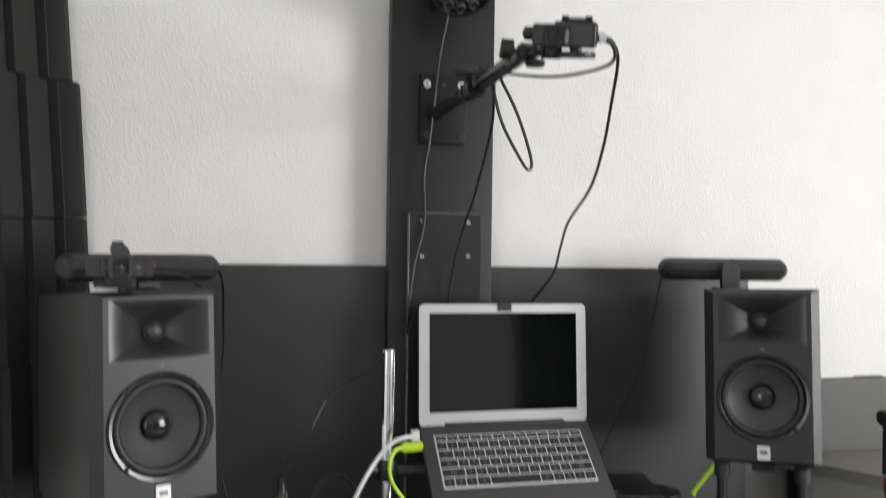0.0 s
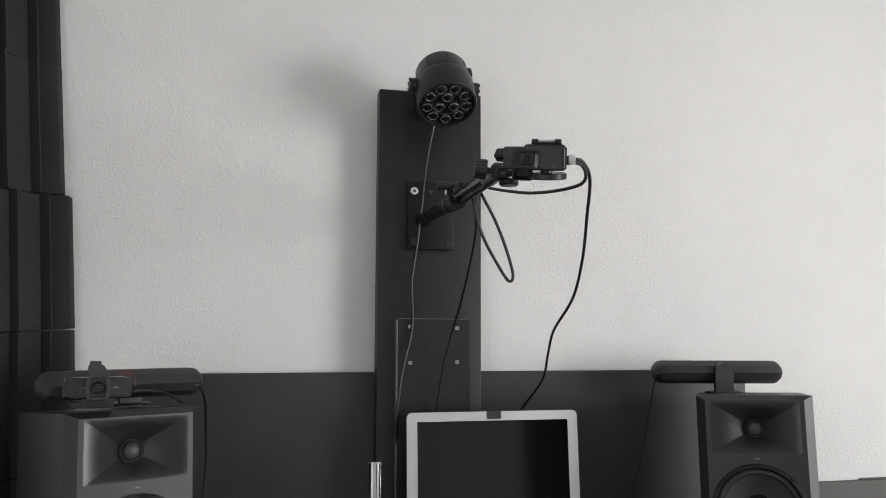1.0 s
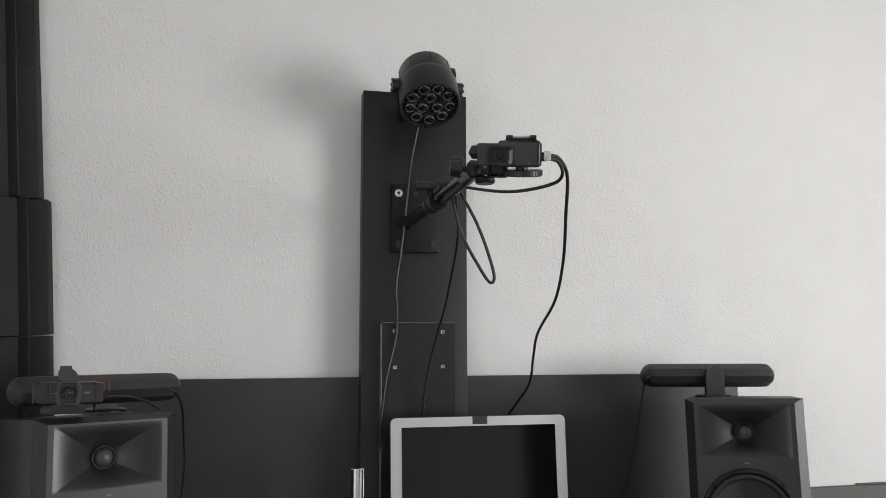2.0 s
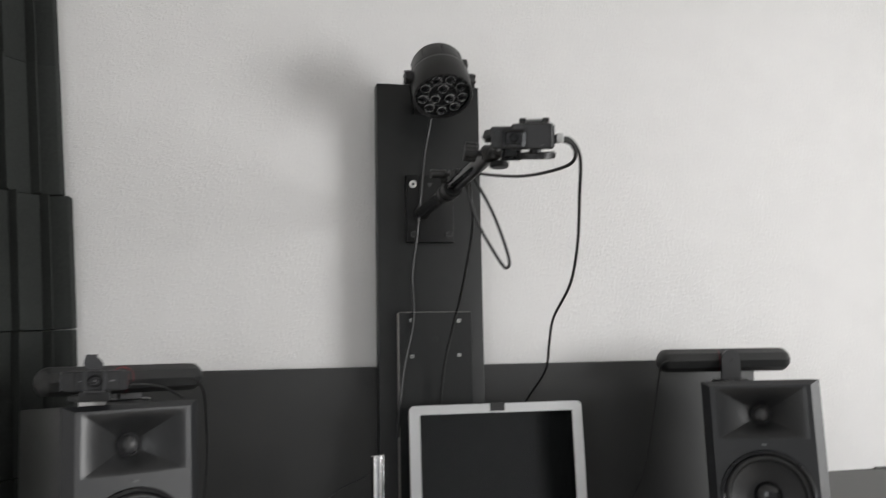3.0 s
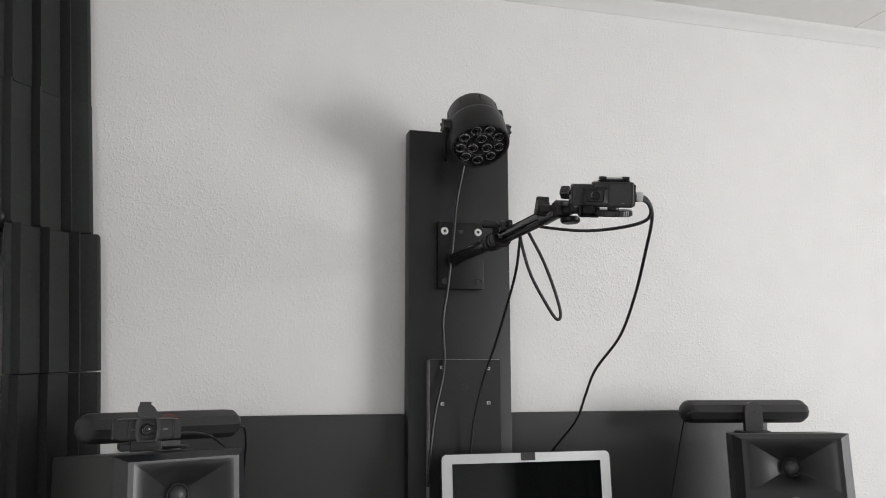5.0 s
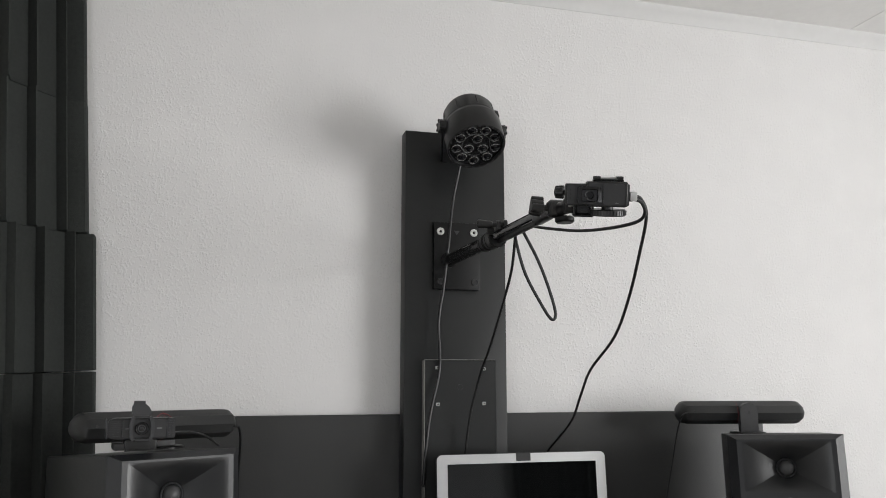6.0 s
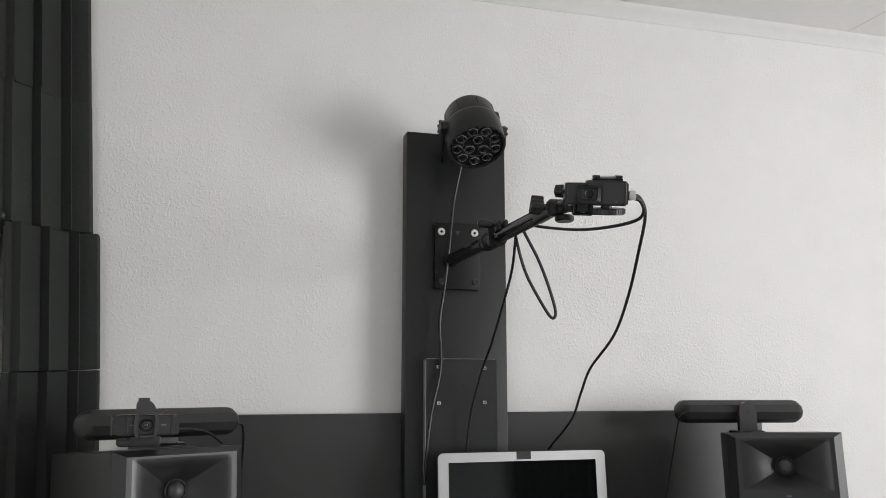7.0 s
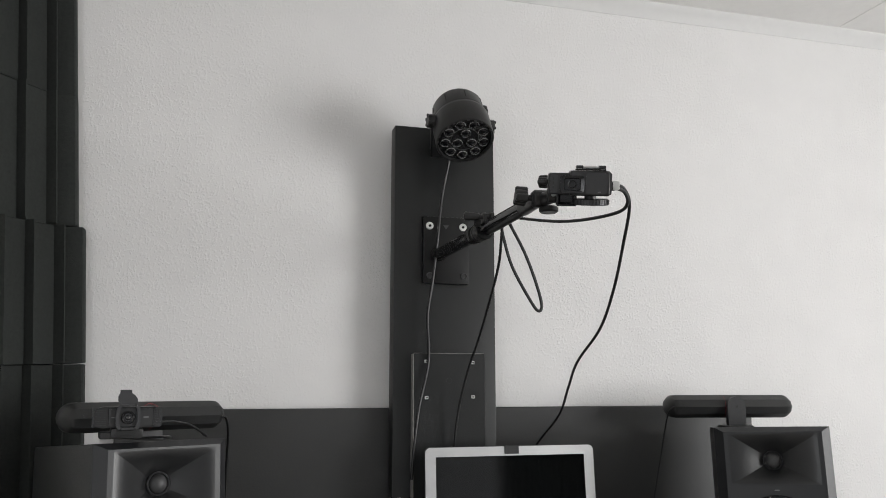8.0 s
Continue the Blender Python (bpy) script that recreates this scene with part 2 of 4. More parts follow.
def box(bm, x0, x1, y0, y1, z0, z1, bevel=0.0, seg=2, m=None):
    vs = bmesh.ops.create_cube(bm, size=1)["verts"]
    for v in vs:
        v.co = Vector((x0 + (v.co.x + 0.5) * (x1 - x0), y0 + (v.co.y + 0.5) * (y1 - y0), z0 + (v.co.z + 0.5) * (z1 - z0)))
    if bevel:
        out = bmesh.ops.bevel(bm, geom=list({e for v in vs for e in v.link_edges}), offset=bevel, segments=seg, affect="EDGES", profile=0.6)
        vs = list({v for v in out["verts"]} | {v for v in vs if v.is_valid})
    if m:
        bmesh.ops.transform(bm, matrix=m, verts=[v for v in vs if v.is_valid])
    return bm


def boxed(*a, **k):
    return box(bmesh.new(), *a, **k)


def lathe(bm, profile, seg=48, m=None, cap=True):
    """Turns (radius, height) round the z axis."""
    rings = []
    for r, z in profile:
        if r < 1e-6:
            rings.append([bm.verts.new((0, 0, z))])
        else:
            rings.append([bm.verts.new((r * math.cos(2 * math.pi * i / seg), r * math.sin(2 * math.pi * i / seg), z)) for i in range(seg)])
    for a, b in zip(rings, rings[1:]):
        for i in range(seg):
            j = (i + 1) % seg
            if len(a) == 1 and len(b) == 1:
                continue
            if len(a) == 1:
                bm.faces.new((a[0], b[i], b[j]))
            elif len(b) == 1:
                bm.faces.new((a[i], b[0], a[j]))
            else:
                bm.faces.new((a[i], b[i], b[j], a[j]))
    if cap:
        for ring in (rings[0], rings[-1]):
            if len(ring) > 1:
                bm.faces.new(ring)
    if m:
        bmesh.ops.transform(bm, matrix=m, verts=[v for r in rings for v in r])
    return bm


def turned(profile, seg=48, m=None, cap=True):
    return lathe(bmesh.new(), profile, seg, m, cap)


def along(a, b):
    """The pose that carries the z axis onto the way from a to b."""
    a, b = Vector(a), Vector(b)
    return Matrix.Translation(a) @ (b - a).to_track_quat("Z", "Y").to_matrix().to_4x4()


def rod(bm, a, b, r, r2=None, seg=24, bevel=0.0):
    length = (Vector(b) - Vector(a)).length
    r2 = r if r2 is None else r2
    e = min(bevel or 0.15 * min(r, r2), length / 3)
    return lathe(bm, [(r - e, 0), (r, e), (r2, length - e), (r2 - e, length)], seg, along(a, b))


def rodded(*a, **k):
    return rod(bmesh.new(), *a, **k)


def smooth_line(points, steps=8):
    """Points along a soft line through the given ones."""
    p = [Vector(q) for q in points]
    p = [2 * p[0] - p[1]] + p + [2 * p[-1] - p[-2]]
    out = []
    for i in range(1, len(p) - 2):
        for k in range(steps):
            t = k / steps
            a, b, c, d = p[i - 1], p[i], p[i + 1], p[i + 2]
            out.append(0.5 * (2 * b + (c - a) * t + (2 * a - 5 * b + 4 * c - d) * t * t + (3 * b - a - 3 * c + d) * t**3))
    return out + [p[-2]]


def tube(bm, points, r, seg=10, steps=8):
    line = smooth_line(points, steps)
    rings, up = [], None
    for i, q in enumerate(line):
        way = (line[min(i + 1, len(line) - 1)] - line[max(i - 1, 0)]).normalized()
        if up is None:
            up = way.orthogonal().normalized()
        up = (up - way * up.dot(way)).normalized()
        side = way.cross(up)
        rings.append([bm.verts.new(q + r * (math.cos(2 * math.pi * k / seg) * up + math.sin(2 * math.pi * k / seg) * side)) for k in range(seg)])
    for a, b in zip(rings, rings[1:]):
        for k in range(seg):
            bm.faces.new((a[k], b[k], b[(k + 1) % seg], a[(k + 1) % seg]))
    bm.faces.new(rings[0])
    bm.faces.new(rings[-1])
    return bm


def prism(bm, outline, z0, z1, m=None):
    """An outline in x, y, raised from z0 to z1."""
    lo = [bm.verts.new((x, y, z0)) for x, y in outline]
    hi = [bm.verts.new((x, y, z1)) for x, y in outline]
    bm.faces.new(lo)
    bm.faces.new(hi)
    for i in range(len(lo)):
        j = (i + 1) % len(lo)
        bm.faces.new((lo[i], lo[j], hi[j], hi[i]))
    if m:
        bmesh.ops.transform(bm, matrix=m, verts=lo + hi)
    return bm


def rounded(x0, x1, y0, y1, r, n=6):
    out = []
    for cx, cy, a0 in ((x1 - r, y1 - r, 0), (x0 + r, y1 - r, 90), (x0 + r, y0 + r, 180), (x1 - r, y0 + r, 270)):
        out += [(cx + r * math.cos(radians(a0 + 90 * k / n)), cy + r * math.sin(radians(a0 + 90 * k / n))) for k in range(n + 1)]
    return out


# prism lies in x, y; STAND turns it up so that its y becomes z and its height faces away from the viewer
STAND = Matrix(((1, 0, 0, 0), (0, 0, 1, 0), (0, 1, 0, 0), (0, 0, 0, 1)))

# ---- structure ----
T = 0.12


def setting(name, bm, mat, label, category):
    return solid(name, bm, mat, label, category, kind="structure")


def side_wall(name, x0, x1, win, label):
    bm = bmesh.new()
    box(bm, x0, x1, FRONT_Y - T, win["y0"], 0, CEIL + 0.05)
    box(bm, x0, x1, win["y1"], BACK_Y + T, 0, CEIL + 0.05)
    box(bm, x0, x1, win["y0"], win["y1"], 0, win["z0"])
    box(bm, x0, x1, win["y0"], win["y1"], win["z1"], CEIL + 0.05)
    setting(name, bm, PLASTER, label, "wall")


def build_window(name, fx, w):
    win = thing(name, "white framed window that lets in soft daylight", "window", kind="structure")
    for a, b, c, d in ((w["y0"], w["y1"], w["z0"], w["z0"] + 0.06), (w["y0"], w["y1"], w["z1"] - 0.06, w["z1"]), (w["y0"], w["y0"] + 0.06, w["z0"] + 0.06, w["z1"] - 0.06), (w["y1"] - 0.06, w["y1"], w["z0"] + 0.06, w["z1"] - 0.06)):
        part("window_frame", boxed(fx, fx + 0.05, a, b, c, d, bevel=0.004), WHITE, win)
    pane = part("pane", boxed(fx + 0.02, fx + 0.026, w["y0"] + 0.05, w["y1"] - 0.05, w["z0"] + 0.05, w["z1"] - 0.05), GLASS, win)
    pane.visible_shadow = False


def build_room():
    setting("wall_back", boxed(LEFT_X, RIGHT_X, BACK_Y, BACK_Y + T, 0, CEIL + 0.05), PLASTER, "white stippled plaster wall behind the desk", "wall")
    setting("wall_return", boxed(LEFT_X, -0.572, 1.455, BACK_Y - 0.002, 0, CEIL + 0.02, bevel=0.006), PLASTER, "white plastered wall return beside the foam corner", "wall")
    side_wall("wall_left", LEFT_X - 0.2, LEFT_X, WIN2, "white plaster wall with a second window opening")
    build_window("window_2", LEFT_X - 0.19, WIN2)
    setting("wall_front", boxed(LEFT_X, RIGHT_X, FRONT_Y - T, FRONT_Y, 0, CEIL + 0.05), GREYWALL, "plain grey wall behind the viewer", "wall")
    side_wall("wall_right", RIGHT_X, RIGHT_X + 0.2, WIN, "white plaster wall with the window opening")
    build_window("window_1", RIGHT_X + 0.14, WIN)
    # ceiling boards, 0.602 m wide, with open joints, in one mesh
    bm = bmesh.new()
    edges = [LEFT_X - T, -1.166, -0.562, 0.040, 0.645, 1.248, 1.852, 2.455, RIGHT_X + 0.2]
    for a, b in zip(edges, edges[1:]):
        box(bm, a + 0.0007, b - 0.0007, FRONT_Y - T, BACK_Y, CEIL, CEIL + 0.02, bevel=0.0008, seg=1)
    box(bm, LEFT_X - T, RIGHT_X + 0.2, FRONT_Y - T, BACK_Y + T, CEIL + 0.022, CEIL + 0.10)
    setting("ceiling", bm, CEILING, "white ceiling of wide boards with thin joints", "ceiling")
    bm = bmesh.new()
    outline = [(BACK_Y, CEIL - 0.032), (BACK_Y - 0.002, CEIL - 0.032), (BACK_Y - 0.006, CEIL - 0.024), (BACK_Y - 0.014, CEIL - 0.012), (BACK_Y - 0.023, CEIL - 0.004), (BACK_Y - 0.024, CEIL), (BACK_Y, CEIL)]
    prism(bm, outline, -0.570, RIGHT_X, Matrix(((0, 0, 1, 0), (1, 0, 0, 0), (0, 1, 0, 0), (0, 0, 0, 1))))
    setting("trim", bm, WHITE, "narrow white cove moulding under the ceiling", "moulding")
    setting("floor", boxed(LEFT_X - T, RIGHT_X + 0.2, FRONT_Y - T, BACK_Y + T, -0.06, 0), FLOOR, "grey-brown laminate floor", "floor")


build_room()


def build_reflection_curtain():
    """Added out of view so the screen mirrors a dark area: soft folds hanging from a rail on the wall opposite the
    desk.
    """
    c = thing("curtain", "dark charcoal curtain in soft folds, added unseen to darken the screen's reflection", "curtain")
    bm, n = bmesh.new(), 120
    line = [(1.76 + 0.80 * k / n, FRONT_Y + 0.06 + 0.028 * math.sin(k * 0.62) + 0.008 * math.sin(k * 0.23)) for k in range(n + 1)]
    prism(bm, line + [(x, y - 0.004) for x, y in line[::-1]], 0.03, 2.26)
    part("cloth", bm, CURTAIN, c)
    part("rail", rodded((1.70, FRONT_Y + 0.06, 2.272), (2.62, FRONT_Y + 0.06, 2.272), 0.011), STEEL_BLACK, c)


build_reflection_curtain()


def build_panels():
    t = thing("wall_panel", "dark grey painted board covering the lower wall", "wall panel", kind="structure")
    part("board", boxed(-0.343, 0.94, 1.680, 1.699, 0.0, 1.507, bevel=0.0015, seg=1), PANEL, t)
    bm = tube(bmesh.new(), SCRATCH, 0.0007, 6, 2)
    part("scratch", bm, PRINT_PALE, t, "thin pale scratch")
    t = thing("low_wall_panel", "grey painted board along the lower wall", "wall panel", kind="structure")
    part("board", boxed(0.942, 2.49, 1.688, 1.6995, 0.0, 1.263, bevel=0.0015, seg=1), LOWPANEL, t)
    part("chip", boxed(1.225, 1.30, 1.690, 1.6992, 1.2635, 1.2665, bevel=0.001, seg=1), LOWPANEL, t)


build_panels()

# ---- post with its plates ----


def screw(parent, x, y, z, r=0.0065, mat=None):
    """A washer-headed screw facing the viewer."""
    m = pose(x, y, z, 90)
    s = part("screw", turned([(r, -0.001), (r, 0.0012), (r * 0.85, 0.002), (r * 0.45, 0.002), (r * 0.38, 0.0008), (0, 0.0008)], 20, m), mat or ZINC, parent)
    part("socket", turned([(r * 0.36, 0.0009), (r * 0.36, 0.0011), (0, 0.0011)], 6, m), STEEL_BLACK, s)
    return s


def build_post():
    post = thing("post", "tall matt black wooden post fixed to the wall", "post")
    part("plank", boxed(0.142, 0.345, 1.643, 1.679, 0.0, 2.054, bevel=0.002), POST, post)
    part("spacer", boxed(0.160, 0.330, 1.6795, 1.6995, 1.51, 2.03), POST, post)
    plate = thing("mounting_plate", "black steel plate screwed to the post", "mounting plate")
    part("plate", boxed(0.196, 0.287, 1.6295, 1.6425, 1.742, 1.872, bevel=0.0014), STEEL_BLACK, plate)
    screw(plate, 0.2085, 1.629, 1.8535, 0.0075)
    screw(plate, 0.2755, 1.629, 1.8535, 0.0075)
    for x in (0.2090, 0.2775):
        h = part("bolt_hole", turned([(0.0065, 0.0), (0.0065, 0.0016), (0.0048, 0.0016), (0.0044, 0.0003), (0, 0.0003)], 20, pose(x, 1.6292, 1.757, 90)), BEZEL, plate)
        part("socket", turned([(0.0044, 0.0004), (0.0044, 0.0006), (0, 0.0006)], 16, pose(x, 1.6292, 1.757, 90)), RUBBER, h)
    part("printed_mark", prism(bmesh.new(), [(0.236, 1.856), (0.247, 1.856), (0.2415, 1.848)], 1.6288, 1.6294, STAND), BEZEL, plate)
    cover = thing("cover_board", "black painted board screwed onto the post", "cover board")
    part("board", boxed(0.178, 0.317, 1.6245, 1.6425, 1.02, 1.6085, bevel=0.001, seg=1), POST, cover)
    part("edge_strip", boxed(0.1765, 0.1778, 1.6245, 1.6425, 1.02, 1.6075), BOARD_EDGE, cover, "pale scuffed board edge")
    part("edge_strip", boxed(0.180, 0.315, 1.6255, 1.642, 1.6088, 1.6096), BOARD_EDGE, cover, "pale scuffed board edge")
    for x, z in ((0.201, 1.594), (0.292, 1.592), (0.202, 1.527), (0.292, 1.528)):
        c = part("clip", boxed(x - 0.0035, x + 0.0035, 1.6225, 1.6243, z - 0.003, z + 0.003, bevel=0.0006, seg=1), ZINC, cover)
        part("slot", boxed(x - 0.001, x + 0.0022, 1.6221, 1.6224, z - 0.0012, z + 0.0012), STEEL_BLACK, c)
    part("scuff", turned([(0.0055, 0), (0.0055, 0.0004), (0.0049, 0.0004), (0.0049, 0)], 24, pose(0.246, 1.6242, 1.558, 90), cap=False), GREY_PLASTIC, cover)


build_post()

# ---- acoustic foam in the corner ----
CORNER = (-0.572, 1.699)


def foam_block(height):
    """A corner wedge with a stepped front: pale slanted faces, ramps that come forward, and short risers."""
    outline = [(0.162, 0), (0.162, 0.024), (0.160, 0.028), (0.1290, 0.030), (0.1365, 0.055), (0.1350, 0.057), (0.1174, 0.048), (0.0925, 0.085), (0.0994, 0.108), (0.0975, 0.110), (0.0820, 0.100), (0.0600, 0.134), (0.0655, 0.152), (0.0635, 0.154), (0.0490, 0.146), (0.0420, 0.152), (0.0385, 0.152), (0.0360, 0.0)]
    bm = prism(bmesh.new(), [(x, -y) for x, y in outline], 0.0, height)
    bmesh.ops.bevel(bm, geom=[e for e in bm.edges if abs(e.verts[0].co.z - e.verts[1].co.z) < 1e-6], offset=0.0012, segments=1, affect="EDGES")
    return mesh_of("foam_wedge", bm, FOAM, 25)


def build_foam():
    """Base height, place of the base's outer end, lean, and lift off the wall: each block leans a little into the corner."""
    h = 0.2385
    me = foam_block(h - 0.0004)
    stack = [(2.0555, -0.4430, -4.0, 0.5), (1.8170, -0.4250, -4.0, -0.8), (1.5785, -0.3985, -3.6, 0.3), (1.3400, -0.3862, -3.0, -0.4), (1.1015, -0.3780, -2.0, 0.6), (0.8630, -0.3780, 0.0, 0.0), (0.6245, -0.394, 0.4, 0.0), (0.3860, -0.393, 0.0, 0.3), (0.1475, -0.394, 0.0, 0.0), (-0.0910, -0.394, 0.0, 0.0)]
    for z, x, lean, turn in stack[:9]:
        ob = new("corner_foam", me)
        ob.matrix_basis = pose(x - 0.162, CORNER[1] - 0.002, z, 0, lean, turn)
        tagged(ob, "charcoal stepped foam bass trap stacked in the corner", "acoustic foam", "corner foam stack")
    hook = thing("wall_pin", "small black rubber pin stuck in the corner foam", "wall pin")
    part("head", turned([(0.0, 0.013), (0.006, 0.0125), (0.0095, 0.009), (0.0095, 0.005), (0.005, 0.003), (0.004, 0.0)], 20, pose(-0.5440, 1.5480, 1.8275, 90)), RUBBER, hook)


build_foam()

# ---- loudspeakers ----
SW, SH, SD = 0.187, 0.298, 0.245


def fill_between(bm, outer, inner):
    o = [bm.verts.new(p) for p in outer]
    i = [bm.verts.new(p) for p in inner]
    for k in range(len(o)):
        j = (k + 1) % len(o)
        bm.faces.new((o[k], o[j], i[j], i[k]))


def rect_ring(x0, x1, z0, z1, n):
    """4n points round a rectangle, starting at a corner."""
    c = [(x0, z0), (x1, z0), (x1, z1), (x0, z1)]
    return [(c[k][0] + (c[(k + 1) % 4][0] - c[k][0]) * i / n, c[k][1] + (c[(k + 1) % 4][1] - c[k][1]) * i / n) for k in range(4) for i in range(n)]


def build_speaker(m, label):
    sp = thing("studio_monitor", label, "loudspeaker", m, "pair of monitors")
    body = bmesh.new()
    box(body, -SW / 2, SW / 2, 0.013, SD, 0, SH, bevel=0.003)
    bmesh.ops.delete(body, geom=[fc for fc in body.faces if fc.calc_center_median().y < 0.0135], context="FACES")
    part("cabinet", body, VINYL, sp)
    # front: flat field with two openings, chamfered towards the cabinet
    bm = bmesh.new()
    fx, z_lo, z_hi, y = 0.0790, 0.004, 0.2900, 0.0
    hx0, hx1, hz0, hz1 = -0.0715, 0.0715, 0.2025, 0.2870
    wz, wr = 0.110, 0.0725
    n = 16
    outer, inner = rect_ring(-fx, fx, wz - 0.0790, wz + 0.0790, n), []
    for x, z in outer:
        d = math.hypot(x, z - wz)
        inner.append((x / d * wr, y, wz + (z - wz) / d * wr))
    fill_between(bm, [(x, y, z) for x, z in outer], inner)
    fill_between(bm, [(p[0], 0.0, p[2]) for p in inner], [(p[0], 0.02, p[2]) for p in inner])

    def quad(x0, x1, z0, z1):
        bm.faces.new([bm.verts.new(c) for c in ((x0, y, z0), (x1, y, z0), (x1, y, z1), (x0, y, z1))])

    quad(-fx, fx, z_lo, wz - 0.0790)
    quad(-fx, fx, wz + 0.0790, hz0)
    quad(-fx, hx0, hz0, hz1)
    quad(hx1, fx, hz0, hz1)
    quad(-fx, fx, hz1, z_hi)
    fill_between(bm, [(-SW / 2, 0.0128, 0.0), (SW / 2, 0.0128, 0.0), (SW / 2, 0.0128, SH), (-SW / 2, 0.0128, SH)], [(-fx, 0, z_lo), (fx, 0, z_lo), (fx, 0, z_hi), (-fx, 0, z_hi)])
    fill_between(bm, [(-SW / 2, 0.0128, 0.0), (SW / 2, 0.0128, 0.0), (SW / 2, 0.0128, SH), (-SW / 2, 0.0128, SH)], [(-SW / 2, 0.016, 0.0), (SW / 2, 0.016, 0.0), (SW / 2, 0.016, SH), (-SW / 2, 0.016, SH)])
    bmesh.ops.remove_doubles(bm, verts=bm.verts, dist=0.0001)
    part("baffle", bm, BAFFLE, sp, smooth=12)
    # horn: from the rectangle down to the round throat, creased along its diagonals
    bm = bmesh.new()
    hc, r0, depth, steps, n = 0.2415, 0.0150, 0.028, 16, 14
    rim = rect_ring(hx0, hx1, hz0, hz1, n)
    rings = []
    for k in range(steps + 1):
        t = k / steps
        ring = []
        for x, z in rim:
            a = math.atan2(z - hc, x)
            cx, cz = r0 * math.cos(a), hc + r0 * math.sin(a)
            ring.append(bm.verts.new((x + (cx - x) * t, depth * t ** 1.5, z + (cz - z) * t)))
        rings.append(ring)
    for a, b in zip(rings, rings[1:]):
        for i in range(len(a)):
            j = (i + 1) % len(a)
            bm.faces.new((a[i], a[j], b[j], b[i]))
    horn = part("horn", bm, HORN, sp, "smooth black flared horn", smooth=22)
    part("tweeter_ring", turned([(0.0162, 0.0), (0.0162, 0.004), (0.0151, 0.0052), (0.0138, 0.004), (0.0138, 0.0)], 40, pose(0, depth, hc, 90)), BEZEL, horn)
    part("tweeter_dome", turned([(0.0138, 0.0)] + [(0.0132 * math.cos(radians(a)), 0.001 + 0.011 * math.sin(radians(a))) for a in range(0, 90, 10)] + [(0, 0.012)], 36, pose(0, depth, hc, 90)), CONE, horn)
    # woofer
    wf = part("woofer_frame", turned([(0.0755, -0.001), (0.0755, 0.0022), (0.0738, 0.0042), (0.0695, 0.0038), (0.0668, 0.001), (0.0660, -0.012)], 72, pose(0, 0, wz, 90), cap=False), GLOSS, sp, "gloss black woofer ring")
    sur = [(0.0675, -0.004)] + [(0.0622 + 0.0055 * math.cos(radians(a)), -0.003 + 0.0055 * math.sin(radians(a))) for a in range(0, 181, 15)] + [(0.0562, -0.005)]
    part("surround", turned(sur, 72, pose(0, 0, wz, 90), cap=False), RUBBER, wf)
    part("cone", turned([(0.0568, -0.004), (0.0500, -0.0085), (0.0400, -0.0135), (0.0300, -0.0185), (0.0200, -0.0225), (0.0180, -0.024)], 72, pose(0, 0, wz, 90), cap=False), CONE, wf)
    part("dust_cap", turned([(0.0225, -0.0215)] + [(0.0220 * math.cos(radians(a)), -0.0205 + 0.0115 * math.sin(radians(a))) for a in range(0, 90, 10)] + [(0, -0.009)], 40, pose(0, 0, wz, 90), cap=False), GLOSS, wf)
    for a in (45, 135, 225, 315):
        x, z = 0.0716 * math.cos(radians(a)), wz + 0.0716 * math.sin(radians(a))
        b = part("bolt", turned([(0.0034, 0.003), (0.0034, 0.0058), (0.0022, 0.0062), (0.0018, 0.0052), (0, 0.0052)], 16, pose(x, 0, z, 90)), STEEL_BLACK, wf)
    part("status_light", boxed(-0.004, 0.004, -0.0012, 0.0, 0.1925, 0.1945, bevel=0.0005, seg=1), MESH_GREY, sp)
    badge = part("badge", prism(bmesh.new(), rounded(-0.0105, 0.0105, 0.0062, 0.0295, 0.0015), -0.0022, 0.0, STAND), BADGE, sp, "silver badge")
    part("printed_mark", boxed(-0.006, 0.006, -0.0026, -0.0023, 0.0165, 0.0212, bevel=0.0001, seg=1), PRINT, badge)
    return sp


SPL = pose(-0.2285, 1.305, 1.1795, 0, 0, 27.5)
SPR = pose(0.7425, 1.342, 1.182, 0, 0, -31.5)
LEAN_BACK = pose(0, 0, 0, -4.0)
build_speaker(SPL @ LEAN_BACK, "black two-way studio monitor beneath a webcam")
build_speaker(SPR @ pose(0, 0, 0, -2.8, -1.4, 0), "black two-way studio monitor on a twin-leg stand")


def build_speaker_stand(m, base, lean):
    st = thing("monitor_stand", "black metal twin-leg stand under a monitor", "speaker stand", m, "monitor stands")
    part("top_plate", boxed(-0.085, 0.085, 0.03, 0.21, -0.0075, -0.0005, bevel=0.002), STEEL_BLACK, st, m=lean)
    part("front_lip", boxed(-0.018, 0.018, 0.012, 0.03, -0.016, -0.0075, bevel=0.002), STEEL_BLACK, st, m=lean)
    for x in (-0.066, 0.066):
        leg = part("leg", rodded((x, 0.045, base - 1.180), (x, 0.045, -0.012), 0.0085), PLASTIC, st)
        part("collar", rodded((x, 0.045, -0.040), (x, 0.045, -0.0115), 0.0135, bevel=0.003), GREY_PLASTIC, leg)
    part("base_plate", boxed(-0.09, 0.09, 0.0, 0.2, base - 1.180, base - 1.180 + 0.006, bevel=0.002), STEEL_BLACK, st)


DESK = 1.0
build_speaker_stand(SPL, DESK, LEAN_BACK)
build_speaker_stand(SPR, DESK, pose(0, 0, 0, -2.8, -1.4, 0))

# ---- desk and side shelf ----


